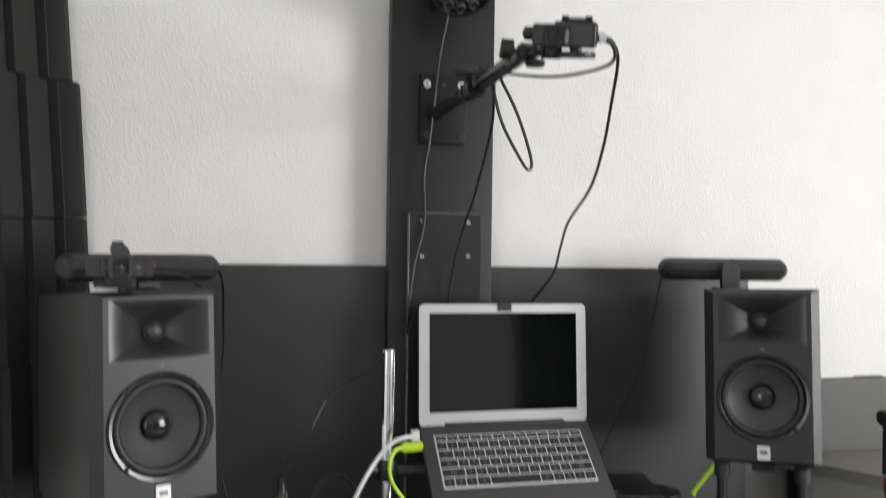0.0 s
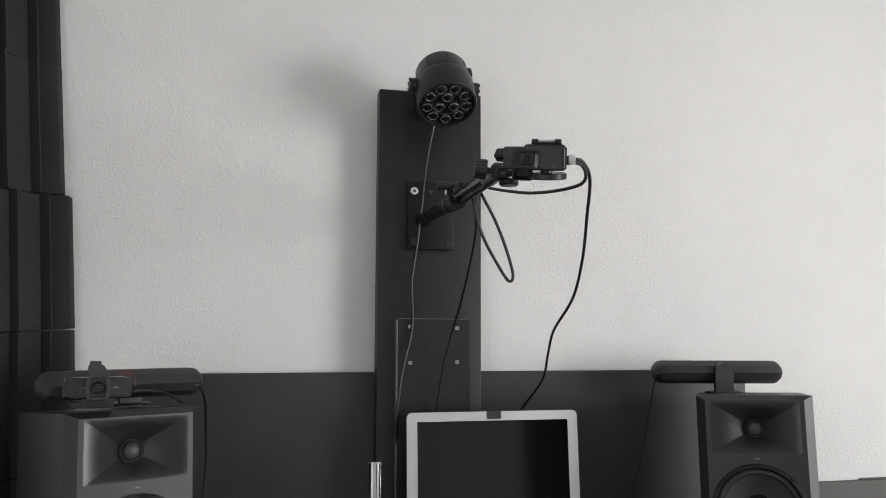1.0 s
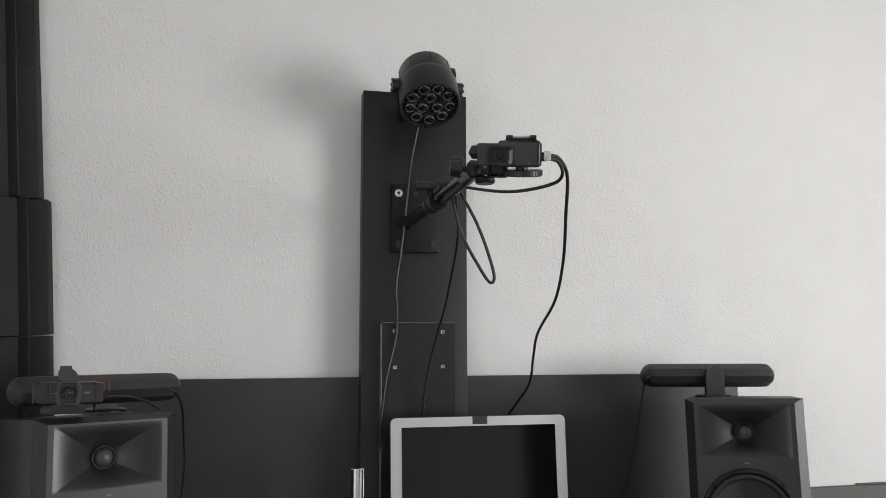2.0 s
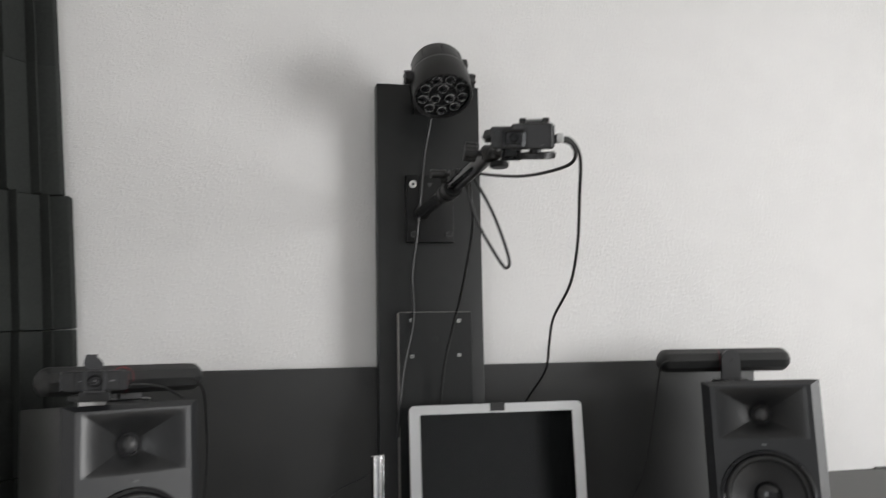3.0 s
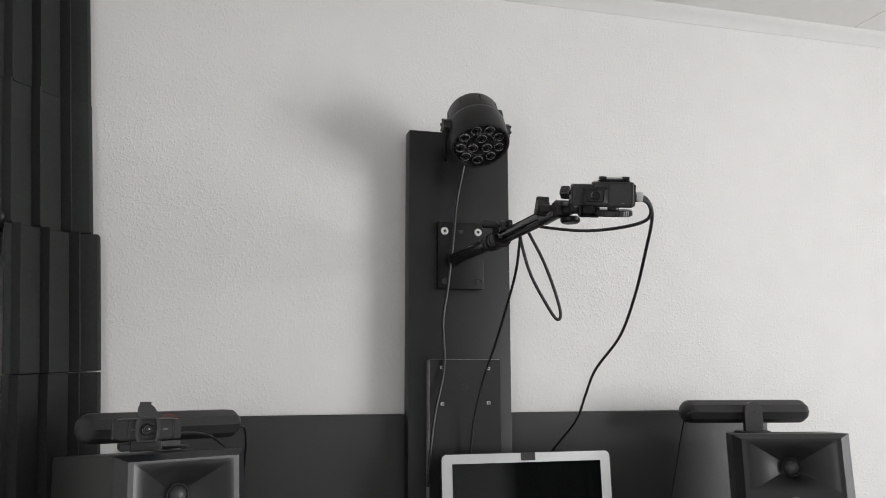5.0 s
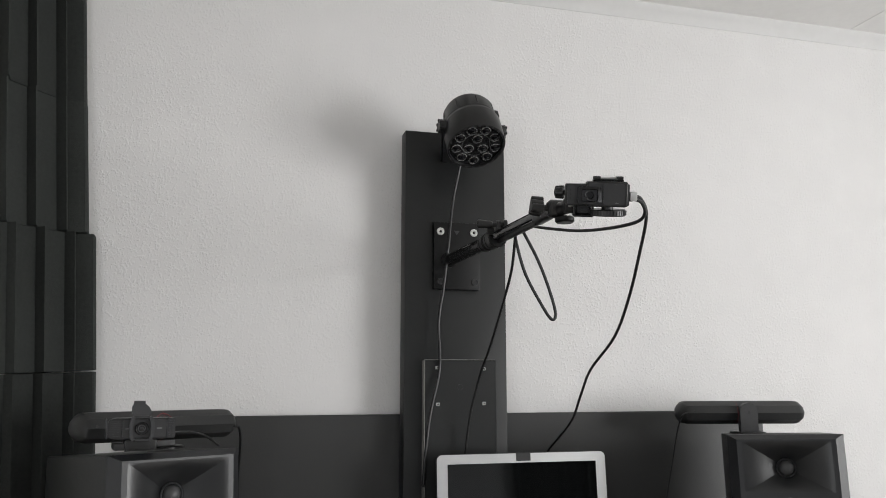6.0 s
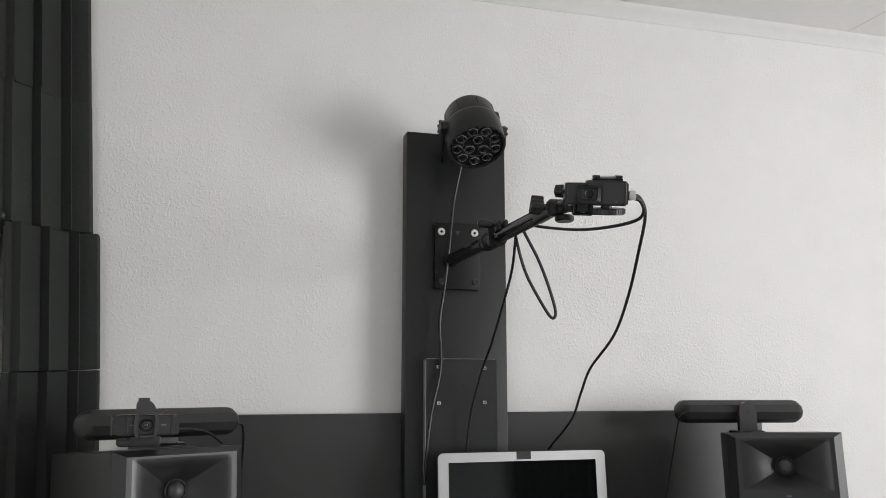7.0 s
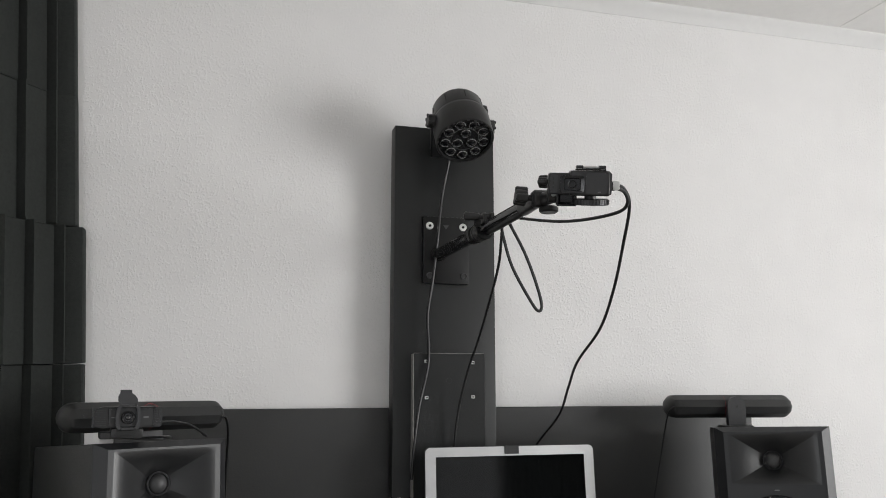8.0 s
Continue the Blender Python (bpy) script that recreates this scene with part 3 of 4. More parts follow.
def build_desk():
    d = thing("standing_desk", "black laminate standing desk against the wall", "desk")
    part("desktop", boxed(-0.53, 1.00, 1.13, 1.64, DESK - 0.03, DESK, bevel=0.003), TABLE, d)
    for x in (-0.50, 0.95):
        for y in (1.17, 1.60):
            part("leg", boxed(x - 0.02, x + 0.02, y - 0.02, y + 0.02, 0, DESK - 0.03, bevel=0.002), STEEL_BLACK, d)
    s = thing("side_table", "grey topped side table beside the desk", "table")
    part("tabletop", prism(bmesh.new(), [(1.02, 1.685), (1.06, 1.59), (1.118, 1.484), (1.19, 1.36), (1.9, 1.36), (1.9, 1.685)], 1.075, 1.10), SHELF, s)
    for x, y in ((1.06, 1.66), (1.22, 1.40), (1.86, 1.40), (1.86, 1.66)):
        part("leg", boxed(x - 0.018, x + 0.018, y - 0.018, y + 0.018, 0, 1.075, bevel=0.002), STEEL_BLACK, s)


build_desk()

# ---- laptop, its stand and the chrome pole ----
HINGE = (0.3485, 1.556, 1.2215)


def build_laptop():
    lap = thing("laptop", "open silver laptop with a dark keyboard deck and a dark screen", "laptop", pose(*HINGE))
    lid_m = pose(0, 0, 0, -4.0)
    lid = part("lid", prism(bmesh.new(), rounded(-0.1625, 0.1625, -0.002, 0.219, 0.010), 0.0, 0.006, STAND), ALU, lap, m=lid_m)
    part("screen", boxed(-0.1430, 0.1430, -0.0008, 0.0004, 0.0225, 0.2025, bevel=0.0003, seg=1), SCREEN, lid, "dark switched-off glossy screen")
    part("bezel_gap", prism(bmesh.new(), rounded(-0.1635, 0.1635, -0.002, 0.220, 0.0105), 0.0012, 0.005, STAND), RUBBER, lid)
    part("webcam_tape", boxed(-0.0135, 0.0140, -0.0012, -0.0002, 0.2055, 0.2195, bevel=0.0002, seg=1), TAPE, lid, "strip of black tape over the webcam")
    base_m = pose(0, -0.004, -0.002, 40.0)
    base = part("base", boxed(-0.1625, 0.1625, -0.227, 0.004, -0.014, 0.0, bevel=0.003), DECK, lap, "dark grey skinned keyboard deck", m=base_m)
    part("hinge", boxed(-0.115, 0.115, -0.004, 0.006, -0.004, 0.0045, bevel=0.002), GREY_PLASTIC, lap)
    kb = part("keyboard_frame", boxed(-0.1405, 0.1405, -0.1300, -0.0190, -0.0004, 0.0005), FRAME, base, "silver keyboard frame")
    rows = [(0.0092, [1.03] * 13), (0.0158, [1.0] * 13 + [1.5]), (0.0158, [1.5] + [1.0] * 13), (0.0158, [1.78] + [1.0] * 11 + [1.78]), (0.0158, [2.3] + [1.0] * 10 + [2.3]), (0.0165, [1.0, 1.0, 1.0, 1.25, 5.1, 1.25, 1.0, 1.0, 1.0, 1.0])]
    y, left, width = -0.0220, -0.1375, 0.2750
    meshes = {}
    for n, (h, keys) in enumerate(rows):
        unit = (width - 0.0024 * (len(keys) - 1)) / sum(keys)
        x = left
        for k, u in enumerate(keys):
            key = (round(u * unit, 5), h)
            if key not in meshes:
                meshes[key] = mesh_of("key", boxed(0, u * unit, -h, 0, 0.0006, 0.0019, bevel=0.0008, seg=1), KEY)
            ob = new("key", meshes[key])
            ob.parent, ob.matrix_basis = base, pose(x, y, 0)
            if not (n == 5 and k == 4):
                mark = (u * unit) * 0.13
                mk = meshes.setdefault(("mark", round(mark, 5), h), None) or mesh_of("legend", boxed(-mark, mark, -h * 0.60, -h * 0.40, 0.0019, 0.00205), LEGEND)
                meshes[("mark", round(mark, 5), h)] = mk
                lg = new("legend", mk)
                lg.parent, lg.matrix_basis = ob, pose(u * unit / 2, 0, 0)
            x += u * unit + 0.0024
        y -= h + 0.0030
    part("trackpad", boxed(-0.053, 0.053, -0.222, -0.146, 0.0001, 0.0005), DECK, base)
    return base_m


BASE_M = build_laptop()


def build_laptop_stand():
    st = thing("laptop_stand", "black laptop tray clamped to the chrome pole", "laptop stand", pose(*HINGE) @ BASE_M)
    part("tray", boxed(-0.13, 0.13, -0.20, 0.0, -0.0195, -0.0145, bevel=0.0015), STEEL_BLACK, st)
    part("lip", boxed(-0.13, 0.13, -0.2335, -0.2285, -0.0195, 0.004, bevel=0.0015), STEEL_BLACK, st)
    part("lip_bridge", boxed(-0.13, 0.13, -0.2335, -0.20, -0.0195, -0.0145), STEEL_BLACK, st)
    pole = thing("chrome_pole", "shiny chrome pole standing on the desk", "pole")
    part("tube", turned([(0.0124, DESK + 0.004), (0.0124, 1.362), (0.0112, 1.3635), (0.0, 1.3635)], 40, pose(0.1228, 1.530, 0)), CHROME, pole)
    part("base", turned([(0.04, DESK), (0.04, DESK + 0.004), (0.037, DESK + 0.007), (0.0118, DESK + 0.007)], 40, pose(0.1228, 1.530, 0)), STEEL_BLACK, pole)
    arm = thing("pole_clamp", "black clamp and arm on the chrome pole", "clamp")
    part("collar", turned([(0.0126, 1.135), (0.0175, 1.137), (0.0185, 1.142), (0.0185, 1.168), (0.0175, 1.172), (0.0126, 1.174)], 32, pose(0.1228, 1.530, 0), cap=False), PLASTIC, arm)
    part("arm", rodded((0.140, 1.529, 1.150), (0.330, 1.532, 1.150), 0.011), GREY_PLASTIC, arm)
    part("knob", rodded((0.108, 1.528, 1.155), (0.088, 1.523, 1.157), 0.008, 0.010), PLASTIC, arm)


build_laptop_stand()

# ---- bar speakers on the monitors ----


def build_bar(m, foot, label, front_foot, bx=0.0):
    """A pill-shaped bar on a round-topped bracket with a foot plate; foot: how far the plate lies under the bar's axis."""
    bar = thing("bar_speaker", label, "bar speaker", m, "pair of bar speakers")
    L, r = 0.1215, 0.0218
    prof = [(0.0, -L)] + [(r * math.sin(radians(a)), -L + r * 0.9 - r * 0.9 * math.cos(radians(a))) for a in range(15, 91, 15)]
    prof += [(q, -z) for q, z in prof[::-1]]
    part("body", turned(prof, 10, pose(0, 0, 0, 18, 0, 0) @ pose(0, 0, 0, 0, 90), cap=False), BARBODY, bar, smooth=28, m=pose(0, 0.011, 0) @ Matrix.Diagonal((1, 1.5, 1, 1)))
    y = -0.024 if front_foot else 0.024
    bm = bmesh.new()
    arch = [(bx - 0.0165, -foot + 0.003), (bx + 0.0165, -foot + 0.003)] + [(bx + 0.0165 * math.cos(radians(a)), 0.002 + 0.0165 * math.sin(radians(a))) for a in range(0, 181, 15)]
    prism(bm, arch, y - 0.0055, y + 0.0055, STAND)
    br = part("bracket", bm, GREY_PLASTIC, bar, "dark grey round-topped bracket")
    part("hole", turned([(0.0026, 0), (0.0026, 0.0004), (0, 0.0004)], 16, pose(bx, y - 0.0056, 0.001, 90)), RUBBER, br)
    part("foot_plate", turned([(0.032, -foot), (0.032, -foot + 0.002), (0.030, -foot + 0.0035), (0, -foot + 0.0035)], 40, pose(bx, y + 0.004, 0)), PLASTIC, bar)
    part("accent_ring", turned([(r + 0.0002, -0.0003), (r + 0.0002, 0.0003)], 40, pose(bx - 0.0172, 0, 0, 0, 90), cap=False), RED, bar, "thin red ring")
    part("indicator", turned([(0.0018, 0), (0.0018, 0.0008), (0, 0.0008)], 14, pose(-L * 0.8, -r + 0.0003, 0.003, 90)), GREY_PLASTIC, bar)


build_bar(pose(0.7985, 1.553, 1.5085, 0, 0, -11) @ Matrix.Scale(1.05, 4), 0.0370, "black pill-shaped bar speaker on a round-topped bracket", True, 0.001)
build_bar(pose(-0.2735, 1.446, 1.505, 0, 0, 27) @ Matrix.Scale(1.022, 4), 0.0338, "black pill-shaped bar speaker behind the webcam", False, 0.016)

# ---- webcam ----


def build_webcam():
    w = thing("webcam", "black webcam with an open lens shutter on the monitor", "webcam", pose(-0.2880, 1.303, 1.5092, 0, 0, 10) @ Matrix.Scale(0.93, 4))
    part("body", prism(bmesh.new(), rounded(-0.0455, 0.0455, -0.0145, 0.0145, 0.0125, 8), -0.002, 0.020, STAND), PLASTIC, w)
    grille = part("microphone_grille", prism(bmesh.new(), rounded(-0.0445, -0.0265, -0.0125, 0.0125, 0.004), -0.0034, -0.0020, STAND), RUBBER, w, "black perforated microphone grille")
    for k in range(9):
        z = -0.0105 + 0.0026 * k
        part("grille_rib", boxed(-0.0420, -0.0285, -0.0037, -0.0034, z - 0.0005, z + 0.0005), GREY_PLASTIC, grille)
    part("end_ring", prism(bmesh.new(), rounded(-0.0465, -0.0448, -0.0135, 0.0135, 0.0008, 3), -0.0030, 0.018, STAND), BEZEL, w, "thin grey end ring")
    collar = part("knurled_end", prism(bmesh.new(), rounded(0.0350, 0.0455, -0.0138, 0.0138, 0.003), -0.0036, 0.016, STAND), GREY_PLASTIC, w)
    for col in (0.0364, 0.0412):
        for k in range(11):
            z = -0.0118 + 0.00236 * k
            part("knurl", boxed(col, col + 0.0036, -0.0044, -0.0036, z - 0.0006, z + 0.0006), BEZEL, collar)
    part("front_plate", prism(bmesh.new(), rounded(-0.0250, 0.0340, -0.0120, 0.0120, 0.004), -0.0036, -0.0021, STAND), GREY_PLASTIC, w)
    part("plate_rim", boxed(-0.0258, -0.0246, -0.0044, -0.0020, -0.0118, 0.0118, bevel=0.0004, seg=1), BEZEL, w)
    part("plate_rim", boxed(0.0336, 0.0348, -0.0044, -0.0020, -0.0118, 0.0118, bevel=0.0004, seg=1), BEZEL, w)
    part("indicator", boxed(-0.0222, -0.0165, -0.0040, -0.0036, -0.0007, 0.0005), MESH_GREY, w)
    lens = part("lens_ring", turned([(0.0092, 0.0036), (0.0092, 0.0052), (0.0084, 0.0058), (0.0072, 0.0050), (0.0060, 0.0040), (0.0, 0.0040)], 32, pose(0, 0, 0, 90)), GLOSS, w)
    part("iris", turned([(0.0052, 0.0041), (0.0052, 0.0047), (0.0044, 0.0047), (0.0044, 0.0041)], 28, pose(0, 0, 0, 90), cap=False), BEZEL, lens)
    part("lens_glass", turned([(0.0030, 0.0041), (0.0026, 0.0052), (0.0014, 0.0058), (0.0, 0.0060)], 24, pose(0, 0, 0, 90), cap=False), LENS, lens)
    fr = bmesh.new()
    for s in (-1, 1):
        outer = [(s * (0.0118 + 0.0052 * math.cos(radians(a))), 0.0172 * math.sin(radians(a))) for a in range(-90, 91, 15)]
        inner = [(s * (0.0085 + 0.0035 * math.cos(radians(a))), 0.0150 * math.sin(radians(a))) for a in range(90, -91, -15)]
        prism(fr, outer + inner, -0.0085, -0.0045, STAND)
    box(fr, -0.0090, 0.0090, -0.0082, -0.0045, -0.0172, -0.0140, bevel=0.0006, seg=1)
    box(fr, -0.0090, 0.0090, -0.0082, -0.0045, 0.0150, 0.0178, bevel=0.0006, seg=1)
    part("shutter_frame", fr, BEZEL, w, "dark grey clip-on shutter frame")
    part("shutter_flap", prism(bmesh.new(), [(-0.0120, 0.0182), (0.0060, 0.0176), (0.0120, 0.0195), (0.0112, 0.0255), (0.0075, 0.0310), (0.0030, 0.0345), (0.0030, 0.0385), (-0.0125, 0.0385), (-0.0125, 0.0345), (-0.0148, 0.0300), (-0.0148, 0.0235)], -0.0072, -0.0052, STAND), BEZEL, w, "raised lens cover flap")
    part("brand_mark", boxed(0.0205, 0.0275, -0.0039, -0.0036, -0.0012, 0.0012), MESH_GREY, w)
    part("clip", boxed(-0.022, 0.022, -0.002, 0.028, -0.0300, -0.0150, bevel=0.004), PLASTIC, w)
    part("clip_jaw", boxed(-0.036, -0.018, 0.0, 0.040, -0.0300, -0.0200, bevel=0.0030), RUBBER, w)


build_webcam()

# ---- stage lamp on top of the post ----


def build_par_lamp():
    aim = look((0.2465, 1.547, 2.0385), (0.2465 + 0.010, 1.547 - 0.52, 2.0385 - 0.84), 0) @ Matrix.Scale(1.02, 4)
    lampo = thing("stage_lamp", "small round black stage lamp with twelve lenses", "stage lamp", aim)
    r = 0.0535
    prof = [(0.0, 0.050), (0.034, 0.049), (0.043, 0.045), (0.0475, 0.037), (0.0492, 0.008), (0.0495, 0.006), (r - 0.001, 0.0), (r, -0.004), (r, -0.050), (r - 0.001, -0.052), (r - 0.004, -0.052), (r - 0.0045, -0.044)]
    part("housing", turned(prof, 56, cap=False), PLASTIC, lampo)
    part("front_plate", turned([(r - 0.0045, -0.046), (r - 0.0045, -0.0445), (0.0, -0.0445)], 48), GLOSS, lampo)
    part("seam_ring", turned([(0.0500, 0.0065), (0.0500, 0.0085), (0.0490, 0.0090)], 56, cap=False), GREY_PLASTIC, lampo)
    for a in range(0, 360, 45):
        part("cooling_slot", boxed(-0.0012, 0.0012, 0.0440, 0.0489, 0.014, 0.034, bevel=0.0006, seg=1, m=pose(0, 0, 0, 0, 0, a)), RUBBER, lampo)
    part("groove_ring", turned([(0.0262, -0.0446), (0.0262, -0.0462), (0.0250, -0.0462), (0.0250, -0.0446)], 40, cap=False), GREY_PLASTIC, lampo)
    for a in range(6, 366, 15):
        part("rim_clip", boxed(-0.0022, 0.0022, r - 0.0050, r - 0.0022, -0.0528, -0.0500, m=pose(0, 0, 0, 0, 0, a)), GREY_PLASTIC, lampo)
    spots = [(0.0150, 82 + 120 * k) for k in range(3)] + [(0.0362, 22 + 40 * k) for k in range(9)]
    ring = mesh_of("lens", turned([(0.0094, -0.0455), (0.0094, -0.0488), (0.0086, -0.0494), (0.0078, -0.0480), (0.0074, -0.0462)], 28, cap=False), RIM)
    dome = mesh_of("lens_glass", turned([(0.0076, -0.0462), (0.0066, -0.0482), (0.0042, -0.0498), (0.0, -0.0505)], 24), LED_GLASS)
    for q, a in spots:
        ln = new("lens", ring)
        ln.parent, ln.matrix_basis = lampo, pose(q * math.cos(radians(a)), q * math.sin(radians(a)), 0)
        gl = new("lens_glass", dome)
        gl.parent = ln
    for s in (-1, 1):
        kn = part("side_knob", rodded((s * 0.0500, 0, -0.004), (s * 0.0640, 0, -0.004), 0.0135, 0.0120, bevel=0.002), PLASTIC, lampo)
        for k in range(6):
            a = radians(60 * k)
            part("grip", rodded((s * 0.0550, 0.0105 * math.cos(a), -0.004 + 0.0105 * math.sin(a)), (s * 0.0650, 0.0105 * math.cos(a), -0.004 + 0.0105 * math.sin(a)), 0.003, seg=8), PLASTIC, kn)
    part("cable_gland", boxed(-0.0545, -0.040, 0.000, 0.016, 0.018, 0.038, bevel=0.003), PLASTIC, lampo)
    yoke = thing("lamp_bracket", "black bent steel bracket holding the stage lamp", "lamp bracket")
    bm = bmesh.new()
    for s in (-1, 1):
        a = aim @ Vector((s * 0.0560, 0, -0.004))
        b = Vector((0.2465 - s * 0.032, 1.641, 2.004))
        d = (b - a).normalized()
        up = Vector((1, 0, 0)).cross(d).normalized() * 0.010
        t = Vector((0.0012, 0, 0))
        vs = [bm.verts.new(p) for p in (a + up - t, a - up - t, b - up - t, b + up - t, a + up + t, a - up + t, b - up + t, b + up + t)]
        for q in ((0, 1, 2, 3), (4, 5, 6, 7), (0, 1, 5, 4), (1, 2, 6, 5), (2, 3, 7, 6), (3, 0, 4, 7)):
            bm.faces.new([vs[k] for k in q])
    box(bm, 0.212, 0.281, 1.6395, 1.6425, 1.994, 2.014)
    part("bracket", bm, STEEL_BLACK, yoke)


build_par_lamp()

# ---- boom arm with the action camera ----


def lobed_knob(bm, a, b, r, lobe, count=3):
    """A hub from a to b with round lobes round it."""
    a, b = Vector(a), Vector(b)
    way = (b - a).normalized()
    up = way.orthogonal().normalized()
    rod(bm, a, b, r * 0.72, bevel=0.0012)
    for k in range(count):
        off = Matrix.Rotation(2 * math.pi * k / count + 0.4, 3, way) @ up * (r - lobe * 0.7)
        rod(bm, a + off, b + off, lobe, lobe * 0.85, seg=12, bevel=0.0012)
    return bm


def build_arm():
    arm = thing("boom_arm", "black telescopic boom arm bolted to the plate", "camera arm")
    base, mid, tip = Vector((0.2245, 1.628, 1.7975)), Vector((0.2215, 1.345, 1.7925)), Vector((0.2170, 1.125, 1.7900))
    part("lower_tube", rodded(base, mid, 0.0115), GLOSS, arm)
    part("flange", rodded((0.2246, 1.6292, 1.7975), (0.2244, 1.612, 1.7972), 0.0142), STEEL_BLACK, arm)
    v = (mid - base).normalized()
    for d, rr, length in ((-0.060, 0.0132, 0.010), (-0.046, 0.0148, 0.016), (-0.026, 0.0140, 0.012), (-0.010, 0.0155, 0.022)):
        part("collar", rodded(mid + v * d, mid + v * (d + length), rr, bevel=0.002), STEEL_BLACK, arm)
    side = Vector((0.0050, 0, -0.0032))
    part("upper_tube", rodded(mid - side, tip - side * 0.8, 0.0062), GLOSS, arm)
    part("upper_tube", rodded(mid + side, tip + side * 0.8, 0.0056), STEEL_BLACK, arm)
    # clamp with its lever
    cl = part("clamp_cheek", prism(bmesh.new(), rounded(-0.010, 0.010, -0.014, 0.013, 0.006), -0.0028, 0.0028, Matrix.Translation((0.2140, 1.318, 1.8025)) @ Matrix(((0, 0, 1, 0), (1, 0, 0, 0), (0, 1, 0, 0), (0, 0, 0, 1)))), PLASTIC, arm)
    part("clamp_cheek", prism(bmesh.new(), rounded(-0.010, 0.010, -0.014, 0.013, 0.006), -0.0028, 0.0028, Matrix.Translation((0.2235, 1.312, 1.8030)) @ Matrix(((0, 0, 1, 0), (1, 0, 0, 0), (0, 1, 0, 0), (0, 0, 0, 1)))), PLASTIC, arm)
    part("clamp_bolt", rodded((0.196, 1.318, 1.8085), (0.2268, 1.313, 1.8090), 0.0035), GREY_PLASTIC, cl)
    part("clamp_lever", rodded((0.2070, 1.316, 1.8090), (0.1830, 1.322, 1.8105), 0.0058, 0.0070, bevel=0.002), PLASTIC, cl)
    part("clamp_nut", rodded((0.2085, 1.317, 1.7990), (0.1990, 1.319, 1.7995), 0.0060, seg=6, bevel=0.001), STEEL_BLACK, cl)
    # two knuckles carry the camera
    part("ferrule", rodded(tip + Vector((0.0004, 0.030, 0.0004)), tip - Vector((0, 0.022, 0.0)), 0.0112, 0.0098, seg=16, bevel=0.002), PLASTIC, arm)
    k1 = part("knuckle", rodded((0.2065, 1.096, 1.7898), (0.2265, 1.093, 1.7893), 0.0118, bevel=0.0025), PLASTIC, arm)
    part("washer", rodded((0.2052, 1.0962, 1.7898), (0.2067, 1.096, 1.7898), 0.0085), GREY_PLASTIC, k1)
    part("joint_nut", rodded((0.2265, 1.090, 1.7710), (0.2265, 1.090, 1.7790), 0.0125, bevel=0.002), STEEL_BLACK, arm)
    part("link", rodded((0.2190, 1.094, 1.7890), (0.2225, 1.058, 1.7865), 0.0092, 0.0085, seg=12), PLASTIC, arm)
    k2 = part("knuckle", rodded((0.2120, 1.061, 1.7870), (0.2320, 1.055, 1.7865), 0.0098, bevel=0.002), PLASTIC, arm)
    part("bolt_head", rodded((0.2160, 1.0500, 1.7853), (0.2155, 1.0475, 1.7850), 0.0026, seg=14), ZINC, k2, "small bright bolt head")
    kb = rodded((0.2070, 1.096, 1.7900), (0.1985, 1.098, 1.7915), 0.0040)
    lobed_knob(kb, (0.2000, 1.0985, 1.7915), (0.1845, 1.1010, 1.7932), 0.0128, 0.0058)
    part("thumb_knob", kb, PLASTIC, arm)
    kb = rodded((0.2150, 1.042, 1.8000), (0.2060, 1.051, 1.8012), 0.0032)
    lobed_knob(kb, (0.2085, 1.0500, 1.8012), (0.1990, 1.0560, 1.8022), 0.0082, 0.0036)
    part("thumb_knob", kb, PLASTIC, arm)


build_arm()


